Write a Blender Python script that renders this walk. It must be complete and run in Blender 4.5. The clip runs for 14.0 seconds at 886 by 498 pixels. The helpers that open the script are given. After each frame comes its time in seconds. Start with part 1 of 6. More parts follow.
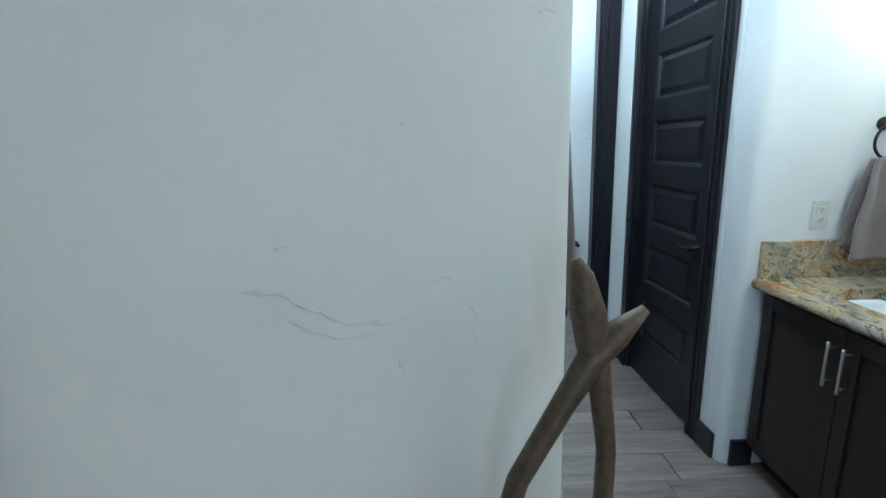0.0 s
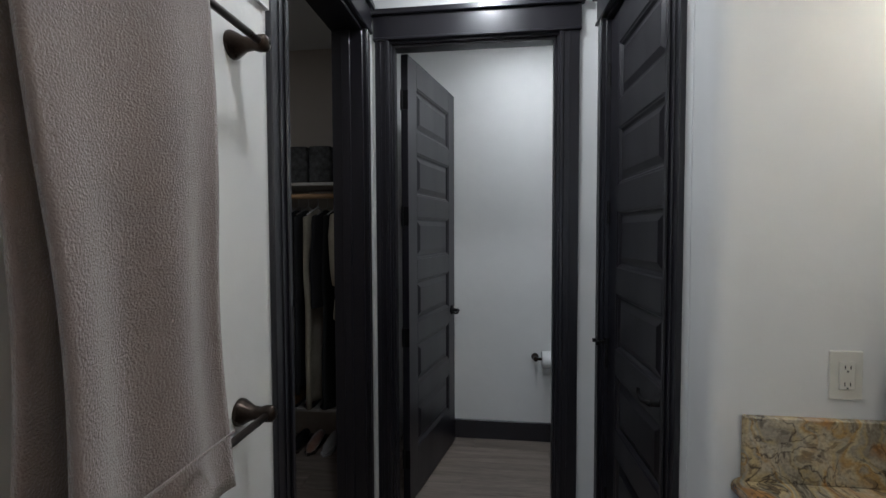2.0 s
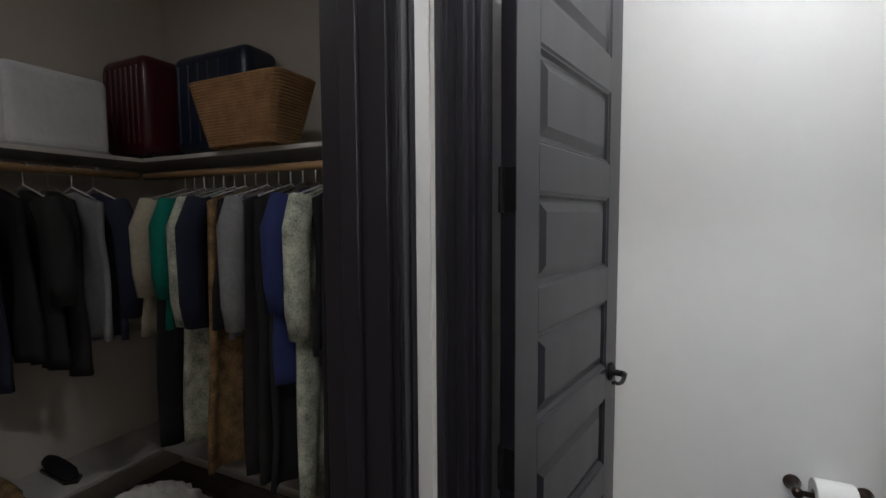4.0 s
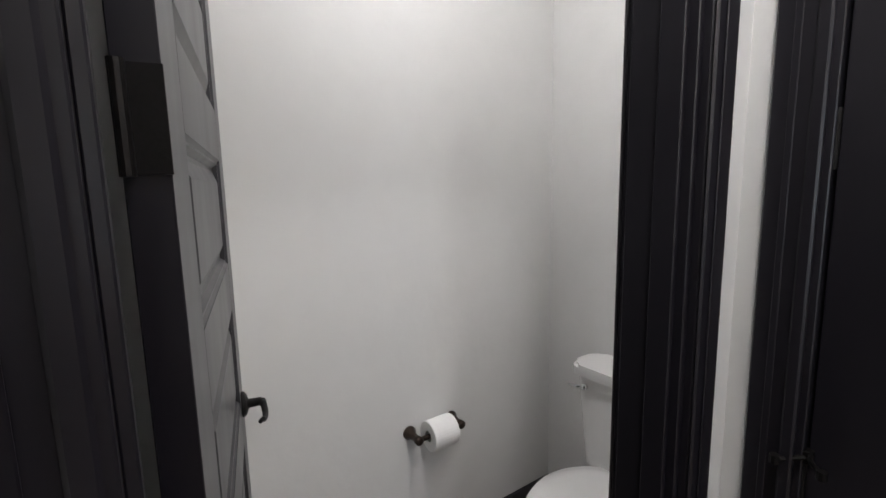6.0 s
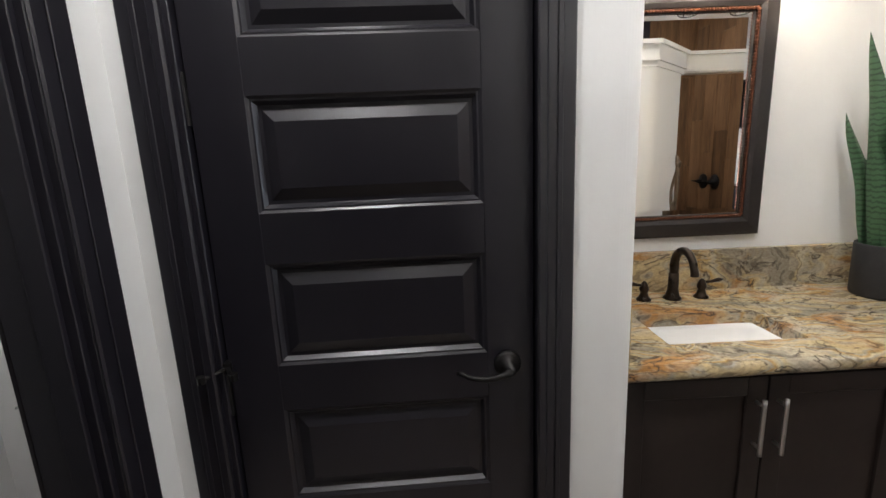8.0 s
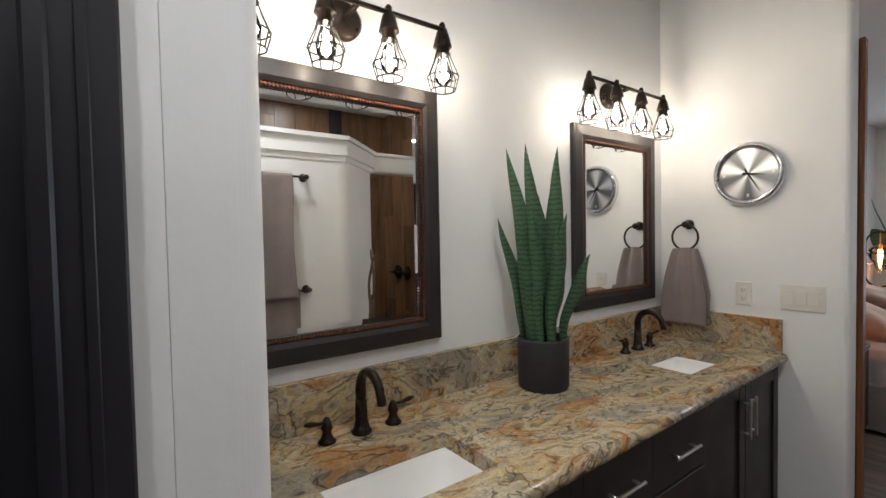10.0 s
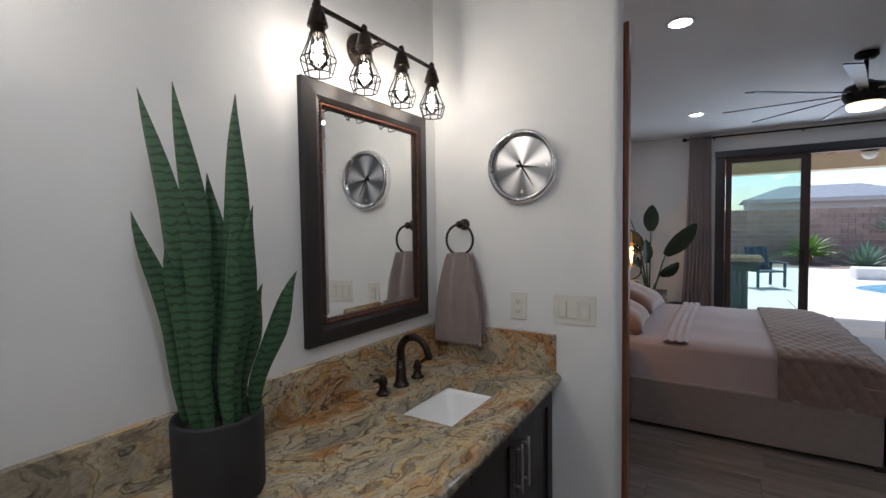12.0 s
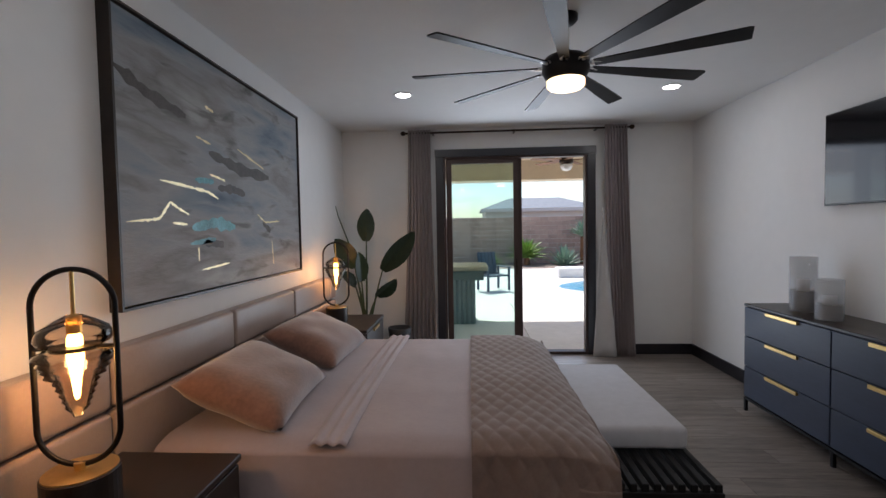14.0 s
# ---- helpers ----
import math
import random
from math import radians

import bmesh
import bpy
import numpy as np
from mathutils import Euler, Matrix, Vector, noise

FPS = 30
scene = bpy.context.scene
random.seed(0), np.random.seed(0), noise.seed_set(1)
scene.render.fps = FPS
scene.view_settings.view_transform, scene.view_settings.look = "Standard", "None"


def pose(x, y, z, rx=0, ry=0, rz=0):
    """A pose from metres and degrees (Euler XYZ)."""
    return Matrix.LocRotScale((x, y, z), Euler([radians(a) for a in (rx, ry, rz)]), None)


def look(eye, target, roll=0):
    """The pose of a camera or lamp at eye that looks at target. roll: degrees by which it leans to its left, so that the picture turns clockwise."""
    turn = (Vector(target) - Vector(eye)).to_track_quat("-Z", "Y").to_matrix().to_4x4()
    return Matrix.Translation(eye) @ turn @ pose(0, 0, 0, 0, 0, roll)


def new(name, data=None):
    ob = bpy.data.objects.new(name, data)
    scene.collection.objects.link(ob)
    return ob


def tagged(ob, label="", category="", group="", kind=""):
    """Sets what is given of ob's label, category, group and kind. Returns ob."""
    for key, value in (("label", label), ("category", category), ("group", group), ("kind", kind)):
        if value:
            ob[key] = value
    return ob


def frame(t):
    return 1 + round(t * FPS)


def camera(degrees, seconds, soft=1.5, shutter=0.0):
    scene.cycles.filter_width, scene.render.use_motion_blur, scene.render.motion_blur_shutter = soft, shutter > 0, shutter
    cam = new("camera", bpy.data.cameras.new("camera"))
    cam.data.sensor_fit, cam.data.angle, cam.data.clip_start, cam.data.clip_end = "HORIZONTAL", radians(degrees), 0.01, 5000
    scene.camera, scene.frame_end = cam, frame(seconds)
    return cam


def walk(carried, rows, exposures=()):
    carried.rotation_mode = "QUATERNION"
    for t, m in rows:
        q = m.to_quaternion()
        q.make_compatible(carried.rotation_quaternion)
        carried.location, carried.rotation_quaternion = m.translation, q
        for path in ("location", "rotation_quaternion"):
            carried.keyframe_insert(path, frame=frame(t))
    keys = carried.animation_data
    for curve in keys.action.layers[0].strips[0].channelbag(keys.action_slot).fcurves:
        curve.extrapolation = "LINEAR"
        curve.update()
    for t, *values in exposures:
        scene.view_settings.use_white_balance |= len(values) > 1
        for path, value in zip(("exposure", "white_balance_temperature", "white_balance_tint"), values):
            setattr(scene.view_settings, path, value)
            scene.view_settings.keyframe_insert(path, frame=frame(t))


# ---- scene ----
cam = camera(89.4, 14.0)
PATH = [
    (0, (0.379, 0.221, 1.486), (0.379, 2.171, 1.042), -2.2),
    (0.5, (0.536, 0.392, 1.522), (0.606, 2.375, 1.277), -1.2),
    (1, (0.757, 0.466, 1.519), (0.819, 2.463, 1.437), -0.9),
    (1.5, (0.999, 0.606, 1.481), (0.98, 2.604, 1.408), -0.6),
    (2, (1.106, 0.862, 1.504), (0.857, 2.845, 1.425), -0.2),
    (2.2, (1.128, 0.972, 1.51), (0.795, 2.942, 1.42), -0.3),
    (4.3, (0.862, 2.435, 1.524), (0.002, 4.235, 1.383), -0.3),
    (4.5, (0.838, 2.558, 1.525), (0.058, 4.394, 1.38), -0.2),
    (5, (0.786, 2.725, 1.511), (0.437, 4.689, 1.367), 0.1),
    (5.5, (0.719, 2.736, 1.503), (1.104, 4.692, 1.337), -0.4),
    (6, (0.592, 2.713, 1.519), (1.714, 4.345, 1.24), -1.2),
    (6.5, (0.52, 2.716, 1.507), (2.125, 3.85, 1.136), -2.4),
    (7, (0.504, 2.688, 1.471), (2.35, 3.328, 1.043), -2.6),
    (7.5, (0.535, 2.619, 1.447), (2.466, 2.888, 1.0), -2.6),
    (8, (0.636, 2.482, 1.45), (2.595, 2.452, 1.045), -2.5),
    (8.5, (0.721, 2.358, 1.464), (2.683, 2.069, 1.207), -2.1),
    (9, (0.839, 2.298, 1.443), (2.736, 1.67, 1.351), -1.6),
    (9.2, (0.885, 2.287, 1.446), (2.72, 1.497, 1.37), -1.4),
    (11.3, (1.123, 1.877, 1.518), (2.451, 0.384, 1.437), -1.0),
    (11.5, (1.155, 1.81, 1.512), (2.405, 0.251, 1.427), -0.9),
    (12, (1.173, 1.473, 1.493), (2.226, -0.225, 1.402), -0.8),
    (12.5, (1.186, 1.045, 1.486), (2.077, -0.744, 1.405), -1.3),
    (13, (1.177, 0.583, 1.501), (1.894, -1.283, 1.418), -1.2),
    (13.5, (1.041, 0.081, 1.5), (1.526, -1.857, 1.419), -1.1),
    (14, (0.84, -0.374, 1.522), (0.96, -2.369, 1.44), -1.0),
]
EXPOSURES = [(0, 1.1, 4750, -8), (0.5, 0.12, 5100, 2), (1.0, 0.0, 5400, 4), (1.5, -0.05, 5600, 6), (2.2, 0.0, 5850, 7), (4.3, 0.85, 6200, 10), (5.2, 0.95, 6350, 11), (6.5, 0.85, 6400, 12), (7.2, 0.9, 6350, 10), (8.0, 1.2, 6350, 10), (8.5, 1.2, 6350, 10), (9.2, 0.92, 6300, 10), (11.3, 0.25, 5850, 11), (12.5, 0.1, 5700, 12), (13.2, 0.1, 5900, 13), (14, 0.25, 6200, 13)]
walk(cam, [(t, look(eye, aim, roll)) for t, eye, aim, roll in PATH], EXPOSURES)

# ---- world, sun, large lights ----
world = bpy.data.worlds.new("world")
scene.world = world
world.use_nodes = True
wt = world.node_tree
sky = wt.nodes.new("ShaderNodeTexSky")
sky.sky_type, sky.sun_disc = "NISHITA", False
sky.sun_elevation, sky.sun_rotation = radians(56), radians(170)
wt.links.new(sky.outputs[0], wt.nodes["Background"].inputs[0])
wt.nodes["Background"].inputs[1].default_value = 0.15


def lamp(name, kind, energy, color, m, **more):
    data = bpy.data.lights.new(name, kind)
    data.energy, data.color = energy, color
    if kind == "SUN":
        data.angle = radians(0.6)
    if kind == "AREA":
        data.shape = more.get("shape", "RECTANGLE")
        data.size, data.size_y = more.get("size", 1), more.get("size_y", 1)
        data.spread = more.get("spread", math.pi)
    if kind in ("POINT", "SPOT"):
        data.shadow_soft_size = more.get("radius", 0.03)
    ob = new(name, data)
    ob.matrix_world = m
    return ob


WARM, NEUTRAL, DAY = (1.0, 0.96, 0.92), (1.0, 0.97, 0.95), (0.80, 0.89, 1.0)
lamp("sun", "SUN", 5.0, (1.0, 0.95, 0.86), look((0, 0, 0), (-0.10, 0.55, -0.83)))
lamp("sky_light", "AREA", 25, DAY, look((0.3, -5.72, 1.25), (0.3, 0, 1.0)), size=1.7, size_y=2.3)
CANS_BATH = ((0.98, 1.55), (1.05, 2.75))
CANS_BEDROOM = ((1.42, -4.43), (-0.94, -4.46), (1.40, -1.72), (-0.94, -1.72))
CAN_TOILET, CLOSET_FILL, SHOWER_FILL = (1.30, 3.55), (-0.6, 2.5), (-0.35, 0.75)
for cx, cy in CANS_BATH:
    lamp("can_lamp", "AREA", 6.8, NEUTRAL, look((cx, cy, 2.80), (cx, cy, 0)), shape="DISK", size=0.12)
for cx, cy in CANS_BEDROOM:
    lamp("can_lamp", "AREA", 1.6, NEUTRAL, look((cx, cy, 2.735), (cx, cy, 0)), shape="DISK", size=0.12)
lamp("can_lamp", "AREA", 5.5, NEUTRAL, look((*CAN_TOILET, 2.80), (*CAN_TOILET, 0)), shape="DISK", size=0.12)
# Closet fill: a dim added lamp with no known source.
lamp("can_lamp", "AREA", 0.9, NEUTRAL, look((*CLOSET_FILL, 2.80), (*CLOSET_FILL, 0)), shape="DISK", size=0.12)
# Shower fill: an added lamp to brighten the tile, no fixture known there.
lamp("can_lamp", "AREA", 5, NEUTRAL, look((*SHOWER_FILL, 2.80), (*SHOWER_FILL, 0)), shape="DISK", size=0.12)
BULB_Y = [-0.098 + 0.205 * k for k in range(4)] + [1.302 + 0.2 * k for k in range(4)]
for by in BULB_Y:
    lamp("bulb_lamp", "POINT", 0.46, WARM, pose(2.185, by, 2.01), radius=0.022)

# ---- materials ----
def mat(name, col, rough=0.6, metal=0.0, scale=0.0, var=0.15, bump=0.0, bscale=60.0, island=False, perobj=0.0, sheen=0.0, trans=0.0, emit=None, power=0.0, ior=1.45, stretch=(1, 1, 1), coat=0.0, rvar=0.0):
    m = bpy.data.materials.new(name)
    m.use_nodes = True
    nt = m.node_tree
    b = nt.nodes["Principled BSDF"]
    b.inputs["Base Color"].default_value = (*col, 1)
    b.inputs["Roughness"].default_value, b.inputs["Metallic"].default_value = rough, metal
    b.inputs["IOR"].default_value = ior
    b.inputs["Sheen Weight"].default_value = sheen
    b.inputs["Coat Weight"].default_value = coat
    b.inputs["Transmission Weight"].default_value = trans
    if emit:
        b.inputs["Emission Color"].default_value = (*emit, 1)
        b.inputs["Emission Strength"].default_value = power
    co = nt.nodes.new("ShaderNodeTexCoord")
    mp = nt.nodes.new("ShaderNodeMapping")
    mp.inputs["Scale"].default_value = stretch
    nt.links.new(co.outputs["Object"], mp.inputs[0])
    src = None
    if scale:
        n1 = noise_node(nt, mp, scale, 6)
        n2 = noise_node(nt, mp, scale * 7.3, 3)
        mul = math_node(nt, "MULTIPLY", n2, 0.4)
        add = math_node(nt, "MULTIPLY_ADD", n1, 0.6, mul)
        src = ramp_node(nt, add, [(0.3, [c * (1 - var) for c in col]), (0.7, [min(1, c * (1 + var)) for c in col])])
        if perobj or island:
            hs = nt.nodes.new("ShaderNodeHueSaturation")
            inf = nt.nodes.new("ShaderNodeNewGeometry" if island else "ShaderNodeObjectInfo")
            mr = nt.nodes.new("ShaderNodeMapRange")
            nt.links.new(inf.outputs["Random Per Island" if island else "Random"], mr.inputs[0])
            mr.inputs[3].default_value, mr.inputs[4].default_value = 1 - perobj, 1 + perobj
            nt.links.new(mr.outputs[0], hs.inputs["Value"])
            nt.links.new(src, hs.inputs["Color"])
            src = hs.outputs[0]
        nt.links.new(src, b.inputs["Base Color"])
        if rvar:
            rr = nt.nodes.new("ShaderNodeMapRange")
            nt.links.new(n1, rr.inputs[0])
            rr.inputs[1].default_value, rr.inputs[2].default_value = 0.3, 0.7
            rr.inputs[3].default_value, rr.inputs[4].default_value = rough - rvar, rough + rvar
            nt.links.new(rr.outputs[0], b.inputs["Roughness"])
    if bump:
        bp = nt.nodes.new("ShaderNodeBump")
        bp.inputs["Strength"].default_value, bp.inputs["Distance"].default_value = 1.0, bump
        nt.links.new(noise_node(nt, mp, bscale, 4), bp.inputs["Height"])
        nt.links.new(bp.outputs[0], b.inputs["Normal"])
    return m


def noise_node(nt, vec, scale, detail=4, dist=0.0):
    n = nt.nodes.new("ShaderNodeTexNoise")
    n.inputs["Scale"].default_value, n.inputs["Detail"].default_value = scale, detail
    n.inputs["Distortion"].default_value = dist
    nt.links.new(vec if isinstance(vec, bpy.types.NodeSocket) else vec.outputs[0], n.inputs["Vector"])
    return n.outputs["Fac"]


def math_node(nt, op, a, b, c=None):
    n = nt.nodes.new("ShaderNodeMath")
    n.operation = op
    for k, v in enumerate((a, b, c)):
        if v is None:
            continue
        if isinstance(v, (int, float)):
            n.inputs[k].default_value = v
        else:
            nt.links.new(v, n.inputs[k])
    return n.outputs[0]


def ramp_node(nt, fac, stops, constant=False):
    r = nt.nodes.new("ShaderNodeValToRGB")
    if constant:
        r.color_ramp.interpolation = "CONSTANT"
    while len(r.color_ramp.elements) < len(stops):
        r.color_ramp.elements.new(0.5)
    for e, (p, c) in zip(r.color_ramp.elements, stops):
        e.position, e.color = p, (*c[:3], 1)
    nt.links.new(fac, r.inputs[0])
    return r.outputs[0]


def mix_node(nt, fac, a, b, blend="MIX"):
    n = nt.nodes.new("ShaderNodeMix")
    n.data_type, n.blend_type = "RGBA", blend
    for sock, v in ((n.inputs[0], fac), (n.inputs[6], a), (n.inputs[7], b)):
        if isinstance(v, (int, float)):
            sock.default_value = v
        elif isinstance(v, tuple):
            sock.default_value = (*v, 1)
        else:
            nt.links.new(v, sock)
    return n.outputs[2]


def wave_node(nt, vec, scale, dist, detail=3, dscale=1.0, axis="X", kind="BANDS"):
    n = nt.nodes.new("ShaderNodeTexWave")
    n.wave_type, n.bands_direction = kind, axis
    for key, v in (("Scale", scale), ("Distortion", dist), ("Detail", detail), ("Detail Scale", dscale)):
        n.inputs[key].default_value = v
    nt.links.new(vec if isinstance(vec, bpy.types.NodeSocket) else vec.outputs[0], n.inputs["Vector"])
    return n.outputs["Fac"]


def wood_mat(name, dark, light, rough=0.5, along=(0.7, 9, 9), perobj=0.15, bump=0.0006, spread=1.0):
    m = mat(name, light, rough)
    nt = m.node_tree
    b = nt.nodes["Principled BSDF"]
    co = nt.nodes.new("ShaderNodeTexCoord")
    inf = nt.nodes.new("ShaderNodeObjectInfo")
    off = nt.nodes.new("ShaderNodeVectorMath")
    off.operation = "MULTIPLY_ADD"
    comb = nt.nodes.new("ShaderNodeCombineXYZ")
    for k in range(3):
        nt.links.new(inf.outputs["Random"], comb.inputs[k])
    nt.links.new(comb.outputs[0], off.inputs[0])
    off.inputs[1].default_value = (37, 53, 71)
    nt.links.new(co.outputs["Object"], off.inputs[2])
    mp = nt.nodes.new("ShaderNodeMapping")
    mp.inputs["Scale"].default_value = along
    nt.links.new(off.outputs[0], mp.inputs[0])
    n1 = noise_node(nt, mp, 2.2 * spread, 6, 0.6)
    n2 = noise_node(nt, mp, 13 * spread, 4, 0.2)
    f = math_node(nt, "MULTIPLY_ADD", n1, 0.65, math_node(nt, "MULTIPLY", n2, 0.35))
    c = ramp_node(nt, f, [(0.32, dark), (0.5, [(a + q) / 2 for a, q in zip(dark, light)]), (0.68, light)])
    hs = nt.nodes.new("ShaderNodeHueSaturation")
    hs.inputs["Value"].default_value = 1
    nt.links.new(math_node(nt, "MULTIPLY_ADD", inf.outputs["Random"], 2 * perobj, 1 - perobj), hs.inputs["Value"])
    nt.links.new(c, hs.inputs["Color"])
    nt.links.new(hs.outputs[0], b.inputs["Base Color"])
    bp = nt.nodes.new("ShaderNodeBump")
    bp.inputs["Distance"].default_value = bump
    nt.links.new(n2, bp.inputs["Height"])
    nt.links.new(bp.outputs[0], b.inputs["Normal"])
    return m


WALL = mat("wall_paint", (0.74, 0.74, 0.73), 0.62, scale=1.3, var=0.03, bump=0.0016, bscale=14)
CEIL = mat("ceiling_paint", (0.76, 0.755, 0.74), 0.8, scale=1.1, var=0.03, bump=0.0012, bscale=22)
BLACK = mat("black_paint", (0.0095, 0.0085, 0.0125), 0.34, scale=5, var=0.2, bump=0.00008, bscale=35, stretch=(1, 1, 0.25), rvar=0.06, ior=1.62)
CABINET = mat("espresso_lacquer", (0.020, 0.014, 0.012), 0.38, scale=7, var=0.25, bump=0.0002, bscale=50, rvar=0.06)
FRAME = mat("brushed_black_frame", (0.022, 0.018, 0.017), 0.42, scale=12, var=0.35, bump=0.0009, bscale=30, stretch=(3, 1, 1), rvar=0.1)
COPPER = mat("copper_bead", (0.18, 0.07, 0.04), 0.35, 0.7, scale=60, var=0.5)
BRONZE = mat("dark_bronze", (0.045, 0.033, 0.026), 0.32, 0.85, scale=20, var=0.35, bump=0.0002, bscale=90, rvar=0.08)
IRON = mat("black_iron", (0.014, 0.013, 0.013), 0.42, 0.6, scale=30, var=0.3)
NICKEL = mat("brushed_nickel", (0.62, 0.60, 0.57), 0.28, 1.0, scale=40, var=0.08)
CHROME = mat("chrome", (0.75, 0.76, 0.78), 0.06, 1.0)
BRASS = mat("brushed_brass", (0.72, 0.50, 0.20), 0.30, 1.0, scale=40, var=0.1)
PORCELAIN = mat("porcelain", (0.84, 0.84, 0.83), 0.08, scale=2, var=0.015, coat=0.3)
PLASTIC = mat("ivory_plastic", (0.66, 0.64, 0.58), 0.35, scale=4, var=0.03)
DARKHOLE = mat("dark_slot", (0.02, 0.02, 0.02), 0.6)
PAPER = mat("tissue_paper", (0.82, 0.82, 0.81), 0.95, scale=15, var=0.03, bump=0.0004, bscale=200)
TOWEL = mat("taupe_terry", (0.24, 0.19, 0.176), 1.0, scale=9, var=0.12, bump=0.0035, bscale=330, sheen=0.5)
MIRROR = mat("mirror_silver", (0.90, 0.91, 0.90), 0.01, 1.0)
POT = mat("charcoal_ceramic", (0.020, 0.020, 0.022), 0.65, scale=30, var=0.25, bump=0.0003, bscale=120)
SOIL = mat("potting_soil", (0.03, 0.022, 0.016), 1.0, scale=40, var=0.5, bump=0.006, bscale=60)
DRIFT = mat("antler_bronze", (0.12, 0.085, 0.055), 0.5, 0.25, scale=16, var=0.55, bump=0.0015, bscale=40)
BARN = wood_mat("barn_wood", (0.10, 0.035, 0.012), (0.30, 0.13, 0.05), 0.5, (9, 9, 0.7))
FLOOR = wood_mat("grey_oak_plank", (0.115, 0.092, 0.078), (0.265, 0.225, 0.195), 0.42, (1.0, 10, 10), 0.16)
SHOWER = wood_mat("wood_look_tile", (0.075, 0.038, 0.018), (0.215, 0.120, 0.062), 0.35, (8, 8, 0.8), 0.25)
SHEET = mat("mauve_sateen", (0.37, 0.30, 0.30), 0.75, scale=6, var=0.06, bump=0.0012, bscale=18, sheen=0.3)
QUILT = mat("taupe_quilt", (0.185, 0.125, 0.100), 0.9, scale=14, var=0.14, bump=0.001, bscale=140, sheen=0.4)
UPHOLSTERY = mat("oatmeal_linen", (0.27, 0.225, 0.205), 0.95, scale=30, var=0.1, bump=0.0008, bscale=400, sheen=0.2)
LEATHER = mat("champagne_leather", (0.34, 0.27, 0.235), 0.36, scale=9, var=0.07, bump=0.0005, bscale=150, rvar=0.05)
VELVET = mat("rose_velvet", (0.23, 0.12, 0.085), 0.85, scale=7, var=0.3, bump=0.001, bscale=60, sheen=0.8)
CUSHION = mat("pale_linen", (0.50, 0.50, 0.53), 0.9, scale=20, var=0.06, bump=0.0006, bscale=350)
CURTAIN = mat("taupe_drape", (0.29, 0.245, 0.24), 0.9, scale=10, var=0.08, bump=0.0005, bscale=320, sheen=0.2)
LINING = mat("curtain_lining", (0.55, 0.54, 0.53), 0.9, scale=10, var=0.04)
NAVY = mat("navy_lacquer", (0.028, 0.038, 0.070), 0.40, scale=6, var=0.25, bump=0.0003, bscale=25, stretch=(1, 0.3, 1), rvar=0.06)
NIGHT = mat("black_walnut", (0.025, 0.017, 0.013), 0.34, scale=5, var=0.35, stretch=(1, 0.25, 1), rvar=0.06)
TVBODY = mat("black_plastic", (0.012, 0.012, 0.013), 0.3)
SCREEN = mat("dark_screen", (0.006, 0.006, 0.008), 0.08)
RUBBER = mat("dark_leaf", (0.014, 0.030, 0.014), 0.38, scale=10, var=0.35, bump=0.0012, bscale=20, stretch=(3, 3, 1))
STEM = mat("green_stem", (0.05, 0.075, 0.03), 0.5, scale=10, var=0.3)
RED = mat("burgundy_shell", (0.060, 0.008, 0.012), 0.3, scale=8, var=0.2)
BLUE = mat("navy_shell", (0.012, 0.018, 0.040), 0.3, scale=8, var=0.2)
BASKET = mat("woven_seagrass", (0.36, 0.21, 0.10), 0.85, scale=20, var=0.3, bump=0.002, bscale=120)
ORANGE = mat("orange_felt", (0.60, 0.13, 0.02), 0.9, scale=14, var=0.15)
BAG = mat("white_canvas", (0.55, 0.55, 0.56), 0.8, scale=8, var=0.1, bump=0.003, bscale=14)
FUR = mat("white_fur", (0.62, 0.60, 0.57), 1.0, scale=14, var=0.2)
PINE = wood_mat("pine_rod", (0.30, 0.17, 0.08), (0.48, 0.30, 0.15), 0.45, (1, 8, 8))
SHELFW = mat("melamine_shelf", (0.50, 0.48, 0.45), 0.5, scale=6, var=0.05)
STUCCO = mat("patio_stucco", (0.62, 0.52, 0.38), 0.9, scale=3, var=0.06, bump=0.003, bscale=60)
CONCRETE = mat("pale_patio_concrete", (0.80, 0.77, 0.73), 0.85, scale=1.2, var=0.1, bump=0.001, bscale=50)
BLOCK = mat("pink_block", (0.44, 0.30, 0.25), 0.9, scale=7, var=0.15, perobj=0.14, island=True, bump=0.002, bscale=40)
GRAVEL = mat("desert_gravel", (0.33, 0.25, 0.21), 0.95, scale=30, var=0.5, bump=0.02, bscale=45)
HOUSEW = mat("neighbour_stucco", (0.68, 0.67, 0.66), 0.9, scale=1, var=0.04)
ROOFT = mat("slate_roof", (0.20, 0.22, 0.26), 0.8, scale=3, var=0.2)
PALM = mat("palm_leaf", (0.20, 0.33, 0.06), 0.5, scale=6, var=0.3)
AGAVE = mat("agave_leaf", (0.20, 0.30, 0.22), 0.55, scale=6, var=0.2)
TEAL = mat("corrugated_metal", (0.18, 0.25, 0.25), 0.45, 0.4, scale=6, var=0.15)
DENIM = mat("navy_resin", (0.03, 0.06, 0.11), 0.6, scale=6, var=0.15)
BULBGLOW = mat("filament_glow", (1, 0.8, 0.5), 0.4, emit=(1.0, 0.84, 0.62), power=48)
CANGLOW = mat("can_lens", (1, 1, 1), 0.4, emit=(1.0, 0.97, 0.92), power=14)
FANGLOW = mat("fan_lens", (1, 0.9, 0.75), 0.4, emit=(1.0, 0.72, 0.42), power=2.2)
AMBERGLOW = mat("amber_filament", (1, 0.6, 0.2), 0.4, emit=(1.0, 0.50, 0.14), power=16)


